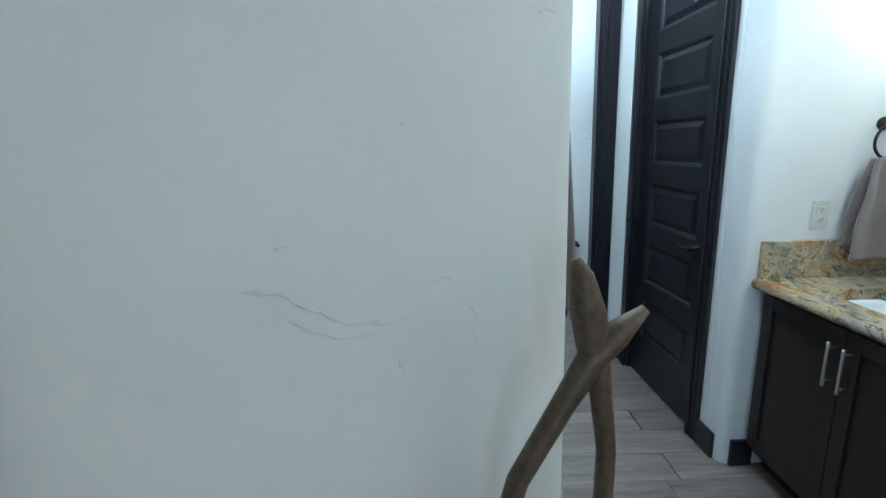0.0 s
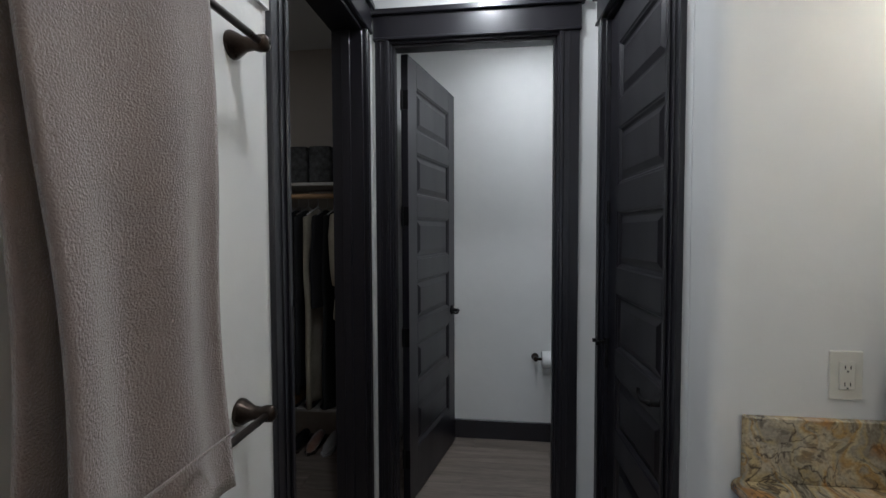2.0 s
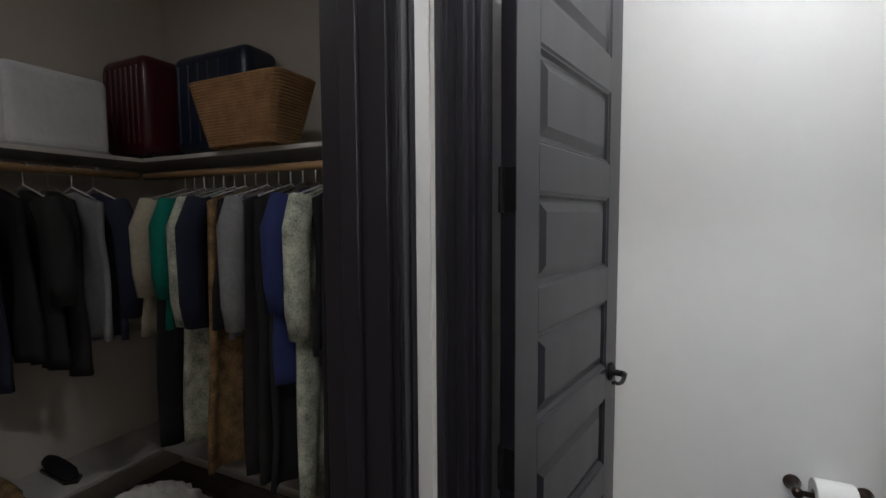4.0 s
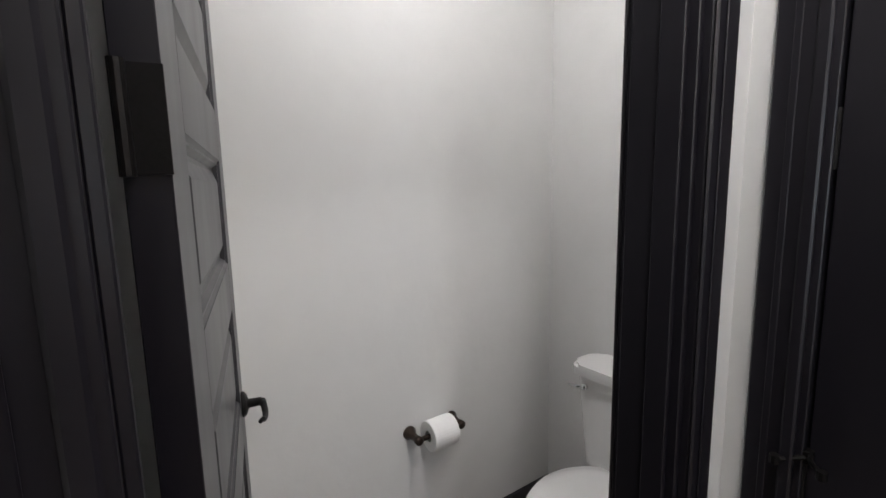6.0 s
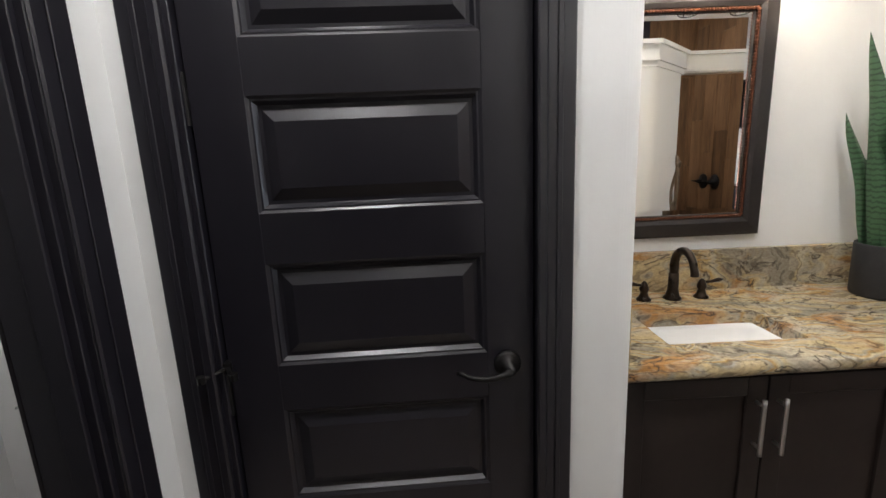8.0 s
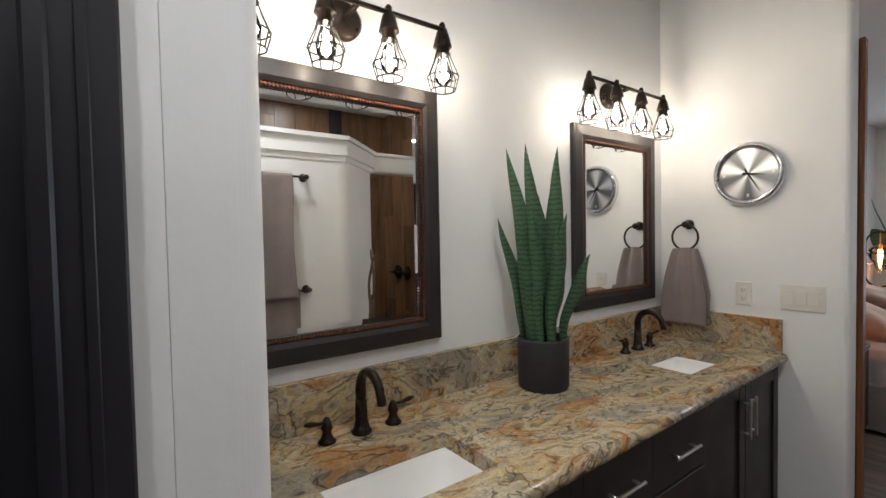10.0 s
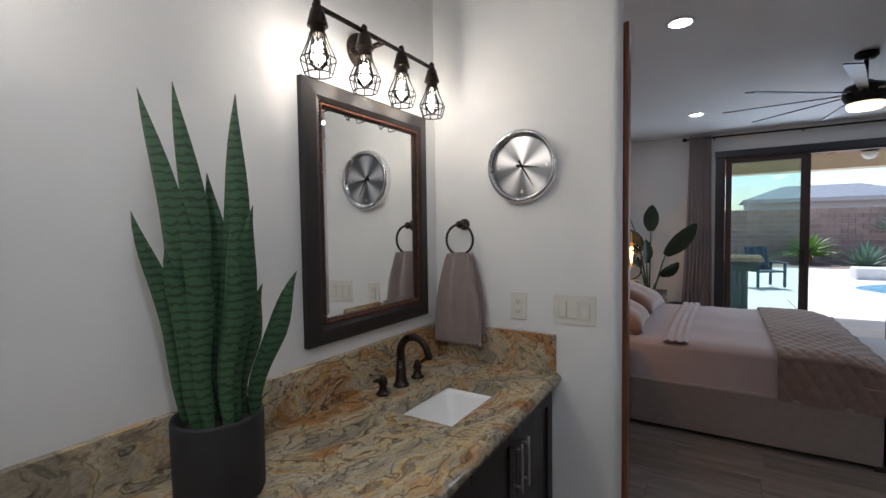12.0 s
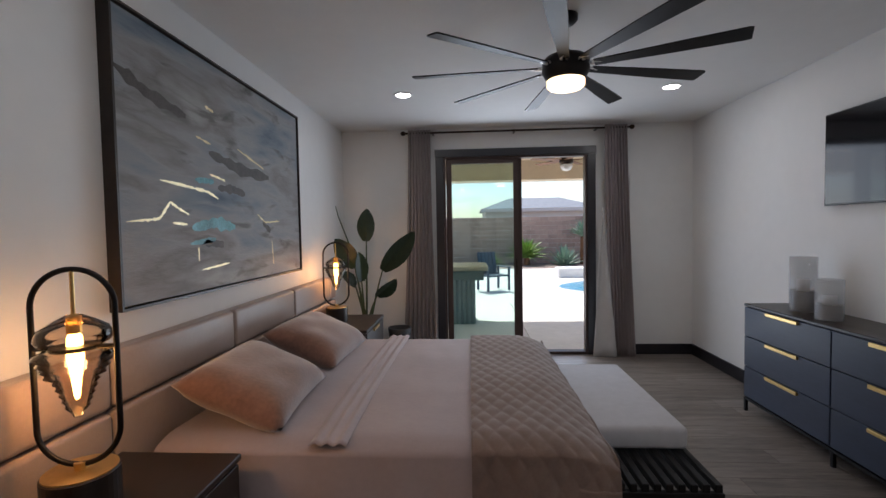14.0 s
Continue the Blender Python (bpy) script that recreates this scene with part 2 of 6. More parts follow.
def pane_mat(name, tint, gloss_rough=0.0, strength=1.0):
    m = bpy.data.materials.new(name)
    m.use_nodes = True
    nt = m.node_tree
    nt.nodes.remove(nt.nodes["Principled BSDF"])
    out = nt.nodes["Material Output"]
    tr, gl, mx = nt.nodes.new("ShaderNodeBsdfTransparent"), nt.nodes.new("ShaderNodeBsdfGlossy"), nt.nodes.new("ShaderNodeMixShader")
    tr.inputs[0].default_value = (*tint, 1)
    gl.inputs["Roughness"].default_value = gloss_rough
    fr = nt.nodes.new("ShaderNodeFresnel")
    fr.inputs[0].default_value = 1.45
    nt.links.new(math_node(nt, "MULTIPLY", fr.outputs[0], strength), mx.inputs[0])
    nt.links.new(tr.outputs[0], mx.inputs[1])
    nt.links.new(gl.outputs[0], mx.inputs[2])
    nt.links.new(mx.outputs[0], out.inputs[0])
    return m


GLASS = pane_mat("window_glass", (0.90, 0.96, 0.94))
BULBGLASS = pane_mat("bulb_glass", (0.97, 0.95, 0.92))
AMBER = pane_mat("amber_glass", (0.93, 0.80, 0.66), 0.02, 1.4)
SMOKE = mat("clear_candle_glass", (0.62, 0.64, 0.67), 0.06)
SMOKE.node_tree.nodes["Principled BSDF"].inputs["Alpha"].default_value = 0.28


def granite():
    m = mat("gold_granite", (0.4, 0.3, 0.2), 0.15)
    nt = m.node_tree
    b = nt.nodes["Principled BSDF"]
    co = nt.nodes.new("ShaderNodeTexCoord")
    mp = nt.nodes.new("ShaderNodeMapping")
    mp.inputs["Scale"].default_value = (1.0, 0.62, 1.0)
    mp.inputs["Rotation"].default_value = (0, 0.3, radians(24))
    nt.links.new(co.outputs["Object"], mp.inputs[0])
    warp = nt.nodes.new("ShaderNodeTexNoise")
    warp.inputs["Scale"].default_value, warp.inputs["Detail"].default_value = 4.0, 3
    nt.links.new(mp.outputs[0], warp.inputs["Vector"])
    wv = nt.nodes.new("ShaderNodeVectorMath")
    wv.operation = "MULTIPLY_ADD"
    nt.links.new(warp.outputs["Color"], wv.inputs[0])
    wv.inputs[1].default_value = (0.42, 0.42, 0.42)
    nt.links.new(mp.outputs[0], wv.inputs[2])
    big = noise_node(nt, wv, 4.0, 5)
    fine = noise_node(nt, wv, 40.0, 6)
    bands = wave_node(nt, wv, 1.5, 7.0, 5, 1.8)
    c = ramp_node(nt, bands, [(0.05, (0.29, 0.26, 0.20)), (0.22, (0.46, 0.36, 0.19)), (0.40, (0.36, 0.33, 0.26)), (0.55, (0.56, 0.46, 0.28)), (0.70, (0.46, 0.29, 0.11)), (0.85, (0.38, 0.35, 0.27)), (0.98, (0.54, 0.42, 0.23))])
    rust = noise_node(nt, wv, 6.0, 5)
    c = mix_node(nt, ramp_node(nt, rust, [(0.51, (0, 0, 0)), (0.60, (0.85, 0.85, 0.85))]), c, (0.42, 0.19, 0.05))
    pale = ramp_node(nt, noise_node(nt, wv, 13.0, 6), [(0.50, (0, 0, 0)), (0.62, (0.65, 0.65, 0.65))])
    c = mix_node(nt, pale, c, (0.54, 0.47, 0.35))
    lines = math_node(nt, "ABSOLUTE", math_node(nt, "SINE", math_node(nt, "MULTIPLY", big, 36.0), 0), 0)
    lines = ramp_node(nt, lines, [(0.0, (1, 1, 1)), (0.16, (0.4, 0.4, 0.4)), (0.34, (0, 0, 0))])
    lmask = ramp_node(nt, noise_node(nt, mp, 7.0, 4), [(0.37, (0, 0, 0)), (0.50, (0.95, 0.95, 0.95))])
    c = mix_node(nt, math_node(nt, "MULTIPLY", lines, lmask), c, (0.05, 0.042, 0.036))
    spots = ramp_node(nt, fine, [(0.385, (1, 1, 1)), (0.45, (0, 0, 0))])
    c = mix_node(nt, math_node(nt, "MULTIPLY", spots, 0.5), c, (0.055, 0.042, 0.035))
    c = mix_node(nt, ramp_node(nt, noise_node(nt, mp, 150.0, 3), [(0.35, (0.35, 0.35, 0.35)), (0.6, (0, 0, 0))]), c, (0.12, 0.09, 0.06))
    nt.links.new(c, b.inputs["Base Color"])
    return m


GRANITE = granite()


def snake_leaf():
    m = mat("snake_plant_leaf", (0.05, 0.12, 0.05), 0.42)
    nt = m.node_tree
    b = nt.nodes["Principled BSDF"]
    co = nt.nodes.new("ShaderNodeTexCoord")
    w = wave_node(nt, co.outputs["Object"], 17.0, 4.0, 4, 3.0, "Z")
    n = noise_node(nt, co.outputs["Object"], 22, 4)
    c = mix_node(nt, ramp_node(nt, w, [(0.05, (1, 1, 1)), (0.42, (0, 0, 0))]), (0.042, 0.092, 0.046), (0.007, 0.018, 0.010))
    c = mix_node(nt, math_node(nt, "MULTIPLY", n, 0.45), c, (0.065, 0.14, 0.065))
    nt.links.new(c, b.inputs["Base Color"])
    return m


SNAKE = snake_leaf()


def abstract_paint():
    m = mat("abstract_canvas", (0.3, 0.3, 0.3), 0.55)
    nt = m.node_tree
    b = nt.nodes["Principled BSDF"]
    co = nt.nodes.new("ShaderNodeTexCoord")
    mp = nt.nodes.new("ShaderNodeMapping")
    mp.inputs["Scale"].default_value = (1, 0.8, 3.4)
    mp.inputs["Location"].default_value = (0.3, 0.7, 0.2)
    nt.links.new(co.outputs["Object"], mp.inputs[0])
    a = noise_node(nt, mp, 1.3, 7, 0.25)
    c = ramp_node(nt, a, [(0.30, (0.07, 0.10, 0.15)), (0.40, (0.18, 0.215, 0.25)), (0.50, (0.28, 0.28, 0.285)), (0.58, (0.19, 0.18, 0.175)), (0.70, (0.36, 0.36, 0.35))])
    d = noise_node(nt, mp, 2.6, 6, 0.5)
    c = mix_node(nt, ramp_node(nt, d, [(0.58, (0, 0, 0)), (0.66, (0.7, 0.7, 0.7))]), c, (0.075, 0.068, 0.062))
    e = noise_node(nt, mp, 2.1, 6, 0.5)
    c = mix_node(nt, ramp_node(nt, e, [(0.60, (0, 0, 0)), (0.70, (0.6, 0.6, 0.6))]), c, (0.30, 0.31, 0.31))
    nt.links.new(c, b.inputs["Base Color"])
    bp = nt.nodes.new("ShaderNodeBump")
    bp.inputs["Distance"].default_value = 0.003
    nt.links.new(noise_node(nt, mp, 30, 5), bp.inputs["Height"])
    nt.links.new(bp.outputs[0], b.inputs["Normal"])
    return m


CANVAS = abstract_paint()


def dial_mat():
    m = mat("brushed_dial_painted_sheen", (0.6, 0.6, 0.6), 0.28, 1.0)
    nt = m.node_tree
    b = nt.nodes["Principled BSDF"]
    co = nt.nodes.new("ShaderNodeTexCoord")
    gr = nt.nodes.new("ShaderNodeTexGradient")
    gr.gradient_type = "RADIAL"
    mp = nt.nodes.new("ShaderNodeMapping")
    mp.inputs["Rotation"].default_value = (radians(90), 0, 0)
    nt.links.new(co.outputs["Object"], mp.inputs[0])
    nt.links.new(mp.outputs[0], gr.inputs[0])
    # Sheen of the brushed metal, painted into the colour as five sectors.
    s = math_node(nt, "SINE", math_node(nt, "MULTIPLY", gr.outputs[1], 2 * math.pi * 5), 0)
    nt.links.new(ramp_node(nt, math_node(nt, "MULTIPLY_ADD", s, 0.5, 0.5), [(0.1, (0.16, 0.165, 0.17)), (0.55, (0.42, 0.43, 0.44)), (0.95, (0.72, 0.72, 0.72))]), b.inputs["Base Color"])
    return m


DIAL = dial_mat()


def water_mat():
    return mat("pool_water", (0.02, 0.30, 0.50), 0.05, scale=2, var=0.2, bump=0.02, bscale=5)


WATER = water_mat()

# ---- builders ----
ORIGIN = {}


def finish(bm, name, material, smooth=False):
    me = bpy.data.meshes.new(name)
    bmesh.ops.recalc_face_normals(bm, faces=bm.faces[:])
    bm.to_mesh(me)
    bm.free()
    me.materials.append(material)
    if smooth:
        for p in me.polygons:
            p.use_smooth = True
    return me


def thing(name, base, label, category, group=""):
    ob = new(name)
    ob.empty_display_size = 0.1
    ob.location = base
    ORIGIN[ob] = Vector(base)
    return tagged(ob, label, category, group)


def part(name, bm, material, parent, label="", smooth=False):
    o = ORIGIN[parent]
    bm.transform(Matrix.Translation(-o))
    ob = new(name, finish(bm, name, material, smooth))
    ob.parent = parent
    ORIGIN[ob] = o
    return tagged(ob, label)


def solo(name, bm, material, label="", category="", kind="", smooth=False, group=""):
    ob = new(name, finish(bm, name, material, smooth))
    ORIGIN[ob] = Vector((0, 0, 0))
    return tagged(ob, label, category, group, kind)


def box(bm, x0, x1, y0, y1, z0, z1, bevel=0.0, seg=1):
    r = bmesh.ops.create_cube(bm, size=1, matrix=Matrix.Translation(((x0 + x1) / 2, (y0 + y1) / 2, (z0 + z1) / 2)) @ Matrix.Diagonal((abs(x1 - x0), abs(y1 - y0), abs(z1 - z0), 1)))
    if bevel:
        es = list({e for v in r["verts"] for e in v.link_edges})
        bmesh.ops.bevel(bm, geom=es, offset=bevel, segments=seg, affect="EDGES", profile=0.5)
    return bm


def boxes(*rows, bevel=0.0, seg=1):
    bm = bmesh.new()
    for r in rows:
        box(bm, *r, bevel=bevel, seg=seg)
    return bm


def lathe(bm, center, profile, seg=24, axis="z", close=True):
    c = Vector(center)
    rings = []
    for r, h in profile:
        ring = []
        for k in range(seg):
            a = 2 * math.pi * k / seg
            p = Vector((r * math.cos(a), r * math.sin(a), h))
            if axis == "x":
                p = Vector((p.z, p.x, p.y))
            elif axis == "y":
                p = Vector((p.x, p.z, p.y))
            ring.append(bm.verts.new(c + p))
        rings.append(ring)
    for a, b in zip(rings, rings[1:]):
        for k in range(seg):
            bm.faces.new((a[k], a[(k + 1) % seg], b[(k + 1) % seg], b[k]))
    if close:
        bm.faces.new(rings[0])
        bm.faces.new(rings[-1][::-1])
    return bm


def sweep(bm, pts, radius, seg=8, closed=False):
    pts = [Vector(p) for p in pts]
    n = len(pts)
    rs = radius if isinstance(radius, (list, tuple)) else [radius] * n
    rings, up = [], Vector((0.13, 0.27, 0.95))
    for k, p in enumerate(pts):
        d = (pts[(k + 1) % n] - pts[k - 1]) if closed or 0 < k < n - 1 else (pts[1] - pts[0] if k == 0 else pts[-1] - pts[-2])
        d.normalize()
        side = d.cross(up)
        if side.length < 0.05:
            side = d.cross(Vector((1, 0, 0)))
        side.normalize()
        w = side.cross(d)
        up = w
        rings.append([bm.verts.new(p + rs[k] * (math.cos(2 * math.pi * j / seg) * side + math.sin(2 * math.pi * j / seg) * w)) for j in range(seg)])
    pairs = list(zip(rings, rings[1:])) + ([(rings[-1], rings[0])] if closed else [])
    for a, b in pairs:
        for j in range(seg):
            bm.faces.new((a[j], a[(j + 1) % seg], b[(j + 1) % seg], b[j]))
    if not closed:
        bm.faces.new(rings[0][::-1])
        bm.faces.new(rings[-1])
    return bm


def sheet(bm, f, nu, nv, thick=0.0):
    """A cloth from f(u, v) -> point; a second skin behind it where thick is given."""
    P = [[Vector(f(u / nu, v / nv)) for v in range(nv + 1)] for u in range(nu + 1)]
    A = [[bm.verts.new(p) for p in col] for col in P]
    for u in range(nu):
        for v in range(nv):
            bm.faces.new((A[u][v], A[u + 1][v], A[u + 1][v + 1], A[u][v + 1]))
    if thick:
        B = []
        for u in range(nu + 1):
            col = []
            for v in range(nv + 1):
                du = P[min(u + 1, nu)][v] - P[max(u - 1, 0)][v]
                dv = P[u][min(v + 1, nv)] - P[u][max(v - 1, 0)]
                n = du.cross(dv)
                col.append(bm.verts.new(P[u][v] + (n.normalized() if n.length else Vector((0, 0, 1))) * thick))
            B.append(col)
        for u in range(nu):
            for v in range(nv):
                bm.faces.new((B[u][v], B[u][v + 1], B[u + 1][v + 1], B[u + 1][v]))
        for u in range(nu):
            bm.faces.new((A[u][0], B[u][0], B[u + 1][0], A[u + 1][0]))
            bm.faces.new((A[u][nv], A[u + 1][nv], B[u + 1][nv], B[u][nv]))
        for v in range(nv):
            bm.faces.new((A[0][v], A[0][v + 1], B[0][v + 1], B[0][v]))
            bm.faces.new((A[nu][v], B[nu][v], B[nu][v + 1], A[nu][v + 1]))
    return bm


def prism(bm, poly, z0, z1):
    lo = [bm.verts.new((x, y, z0)) for x, y in poly]
    hi = [bm.verts.new((x, y, z1)) for x, y in poly]
    bm.faces.new(lo[::-1])
    bm.faces.new(hi)
    n = len(poly)
    for k in range(n):
        bm.faces.new((lo[k], lo[(k + 1) % n], hi[(k + 1) % n], hi[k]))
    return bm


def rounded(poly, r, seg=5):
    """A polygon with rounded corners; r is one radius for all, or a list."""
    out = []
    n = len(poly)
    rs = r if isinstance(r, (list, tuple)) else [r] * n
    for k, p in enumerate(poly):
        p, a, b = Vector(p), Vector(poly[k - 1]), Vector(poly[(k + 1) % n])
        if not rs[k]:
            out.append(tuple(p))
            continue
        d1, d2 = (a - p).normalized(), (b - p).normalized()
        s = p + d1 * rs[k], p + d2 * rs[k]
        for j in range(seg + 1):
            t = j / seg
            out.append(tuple((1 - t) ** 2 * s[0] + 2 * t * (1 - t) * p + t ** 2 * s[1]))
    return out


# ---- structure ----
H, HBED = 2.815, 2.75
TOP = 2.447


def wall(name, bm, material=WALL):
    return solo(name, bm, material, kind="structure")


wall("floor", boxes((-2.0, 2.55, -5.95, 4.25, -0.12, -0.012)), mat("subfloor", (0.06, 0.05, 0.045), 0.8, scale=5))
wall("ceiling_bath", boxes((-2.0, 2.55, -0.42, 4.25, H, H + 0.12)), CEIL)
wall("ceiling_bedroom", boxes((-2.0, 2.55, -5.95, -0.42, HBED, H + 0.12)), CEIL)
wall("wall_hall_north", boxes((0.28, 0.547, 3.11, 3.23, 0, H), (1.399, 2.31, 3.11, 3.23, 0, H), (0.547, 1.399, 3.11, 3.23, TOP + 0.018, H)))
wall("wall_hall_west", boxes((0.32, 0.465, 1.868, 2.132, 0, H), (0.32, 0.465, 2.948, 3.11, 0, H), (0.32, 0.465, 2.132, 2.948, TOP + 0.018, H)))
part_poly = [(0.564, 1.868), (0.40, 1.868), (0.40, 0.89), (0.025, 0.515), (0.135, 0.405), (0.564, 0.833)]
bm = prism(bmesh.new(), rounded(part_poly, [0.02, 0, 0, 0.05, 0.05, 0.06], 14), 0, 2.02)
lo = solo("wall_partition", bm, WALL, kind="structure", smooth=True)
lo.data.set_sharp_from_angle(angle=radians(30))


def cap_poly(g):
    return [(0.561 + g, 1.868), (0.40 - g, 1.868), (0.40 - g, 0.89 + 0.4 * g), (0.025 - 1.2 * g, 0.515), (0.135, 0.405 - 1.4 * g), (0.561 + g, 0.83 - 0.4 * g)]


for zz, g in ((2.02, 0.012), (2.06, 0.028), (2.085, 0.022), (2.17, 0.045)):
    wall("trim", prism(bmesh.new(), rounded(cap_poly(g), [0, 0, 0, 0.01, 0.01, 0.01], 2), zz, {2.02: 2.06, 2.06: 2.085, 2.085: 2.17, 2.17: 2.20}[zz]), WALL)
wall("wall_shower_header", boxes((0.02, 0.125, -0.279, 0.45, 2.03, 2.17), (0.0, 0.145, -0.279, 0.43, 2.172, 2.198), (0.125, 0.14, -0.279, 0.42, 2.04, 2.075)))
wall("wall_bedroom_north", boxes((-1.79, 0.12, -0.42, -0.30, 0, H)))
wall("wall_clock", prism(bmesh.new(), rounded([(1.50, -0.30), (1.50, -0.42), (2.385, -0.42), (2.385, -0.30)], [0.03, 0.03, 0, 0]), 0, H))
wall("wall_mirror", boxes((2.31, 2.43, -0.30, 4.2, 0, H)))
wall("wall_alcove_north", prism(bmesh.new(), rounded([(1.618, 2.02), (1.618, 2.14), (2.31, 2.14), (2.31, 2.02)], [0.05, 0, 0, 0], 12), 0, H))
wall("wall_hall_east", boxes((1.58, 1.70, 2.14, 2.237, 0, H), (1.58, 1.70, 2.993, 3.11, 0, H), (1.58, 1.70, 2.237, 2.993, TOP + 0.018, H)))
wall("wall_toilet_north", boxes((0.28, 2.31, 4.08, 4.2, 0, H)))
wall("wall_toilet_east", boxes((2.12, 2.31, 3.23, 4.08, 0, H)))
wall("wall_toilet_west", boxes((0.28, 0.40, 3.23, 4.08, 0, H)))
# Closet walls get a darker, warmer base colour than WALL.
CLOSETW = mat("closet_wall_darker", (0.50, 0.45, 0.40), 0.8, scale=2, var=0.04, bump=0.001, bscale=20)
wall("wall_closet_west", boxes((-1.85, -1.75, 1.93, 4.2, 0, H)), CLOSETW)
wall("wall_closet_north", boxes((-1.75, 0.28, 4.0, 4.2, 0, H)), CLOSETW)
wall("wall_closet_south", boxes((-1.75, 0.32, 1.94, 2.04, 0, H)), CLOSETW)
wall("wall_shower_north", boxes((-0.90, 0.32, 1.88, 1.94, 0, H)))
wall("wall_shower_west", boxes((-1.00, -0.90, -0.30, 1.94, 0, H)))
wall("wall_bedroom_east", boxes((2.385, 2.5, -5.95, -0.42, 0, H)))
wall("wall_bedroom_west", boxes((-1.91, -1.79, -5.95, -0.30, 0, H)))
wall("wall_bedroom_south", boxes((-1.79, -0.585, -5.95, -5.83, 0, H), (1.165, 2.385, -5.95, -5.83, 0, H), (-0.585, 1.165, -5.95, -5.83, 2.425, H)))

# black door trim: flat board, inner bead, taller head with a cap
def door_trim(side, a, b, face, out, top=TOP, wdt=0.092, wda=None):
    """Casing of an opening from a to b along one axis, on a face, proud by out along the other."""
    def put(u0, u1, d0, d1, z0, z1, bev=0.003):
        lo_d, hi_d = sorted((face + d0 * out, face + d1 * out))
        bm = bmesh.new()
        if side == "x":
            box(bm, u0, u1, lo_d, hi_d, z0, z1, bev)
        else:
            box(bm, lo_d, hi_d, u0, u1, z0, z1, bev)
        wall("trim", bm, BLACK)
    wda = wda or wdt
    for u0, u1, s in ((a - wda - 0.012, a - 0.012, 1), (b + 0.012, b + wdt + 0.012, -1)):
        put(u0, u1, 0, 0.018, 0, top + 0.012)
        v = u1 if s == 1 else u0
        put(v - 0.02 if s == 1 else v - 0.002, v + 0.002 if s == 1 else v + 0.02, 0.018, 0.026, 0, top + 0.012, 0.004)
        put(v - 0.052 if s == 1 else v + 0.040, v - 0.040 if s == 1 else v + 0.052, 0.018, 0.022, 0, top + 0.012, 0.0015)
    put(a - wda - 0.02, b + wdt + 0.02, 0, 0.022, top + 0.012, top + 0.135)
    put(a - wda - 0.02, b + wdt + 0.02, 0.022, 0.03, top + 0.012, top + 0.026)
    put(a - wda - 0.035, b + wdt + 0.035, 0, 0.04, top + 0.135, top + 0.162)


door_trim("x", 0.567, 1.381, 3.11, -1, wda=0.072)
door_trim("x", 0.567, 1.381, 3.23, 1)
door_trim("y", 2.15, 2.93, 0.465, 1, wdt=0.07, wda=0.092)
SKEW = Matrix.Translation((1.58, 3.08, 0)) @ Matrix.Rotation(radians(2.2), 4, "Z") @ Matrix.Translation((-1.58, -3.08, 0))
before = set(bpy.data.objects)
door_trim("y", 2.27, 2.975, 1.58, -1, wdt=0.08)
wall("trim", boxes((1.578, 1.70, 2.237, 2.255, 0, TOP), (1.578, 1.70, 2.975, 2.993, 0, TOP), (1.578, 1.70, 2.237, 2.993, TOP, TOP + 0.018), bevel=0.002), BLACK)
wall("baseboard", boxes((1.562, 1.58, 2.06, 2.178, 0, 0.13), bevel=0.003), BLACK)
hall_east = bpy.data.objects["wall_hall_east"]
for ob in [hall_east] + [o for o in bpy.data.objects if o not in before]:
    ob.matrix_world = SKEW @ ob.matrix_world
# jambs with stops
wall("trim", boxes((0.547, 0.565, 3.108, 3.232, 0, TOP), (1.381, 1.399, 3.108, 3.232, 0, TOP), (0.547, 1.399, 3.108, 3.232, TOP, TOP + 0.018), (0.565, 0.577, 3.125, 3.17, 0, TOP), (1.369, 1.381, 3.125, 3.17, 0, TOP), (0.565, 1.381, 3.125, 3.17, TOP - 0.012, TOP), bevel=0.002), BLACK)
wall("trim", boxes((0.318, 0.467, 2.132, 2.15, 0, TOP), (0.318, 0.467, 2.93, 2.948, 0, TOP), (0.318, 0.467, 2.132, 2.948, TOP, TOP + 0.018), (0.37, 0.41, 2.15, 2.162, 0, TOP), (0.37, 0.41, 2.918, 2.93, 0, TOP), bevel=0.002), BLACK)
# baseboards
for r in ((1.49, 1.58, 3.096, 3.11, 0, 0.135), (0.561, 0.576, 0.87, 1.868, 0, 0.135), (1.66, 1.76, 2.002, 2.02, 0, 0.13),
          (0.40, 2.12, 4.062, 4.08, 0, 0.135), (2.102, 2.12, 3.31, 4.062, 0, 0.135), (-1.79, -0.69, -5.83, -5.812, 0, 0.125), (1.27, 2.385, -5.83, -5.812, 0, 0.125), (-1.79, -1.772, -5.812, -0.42, 0, 0.125), (1.50, 1.76, -0.30, -0.284, 0, 0.13), (2.367, 2.385, -5.812, -0.55, 0, 0.125)):
    wall("baseboard", boxes(r, bevel=0.003), BLACK)


# ---- doors ----
PANEL_Z = [0.280 + 0.355 * k for k in range(6)]
PH = 0.243


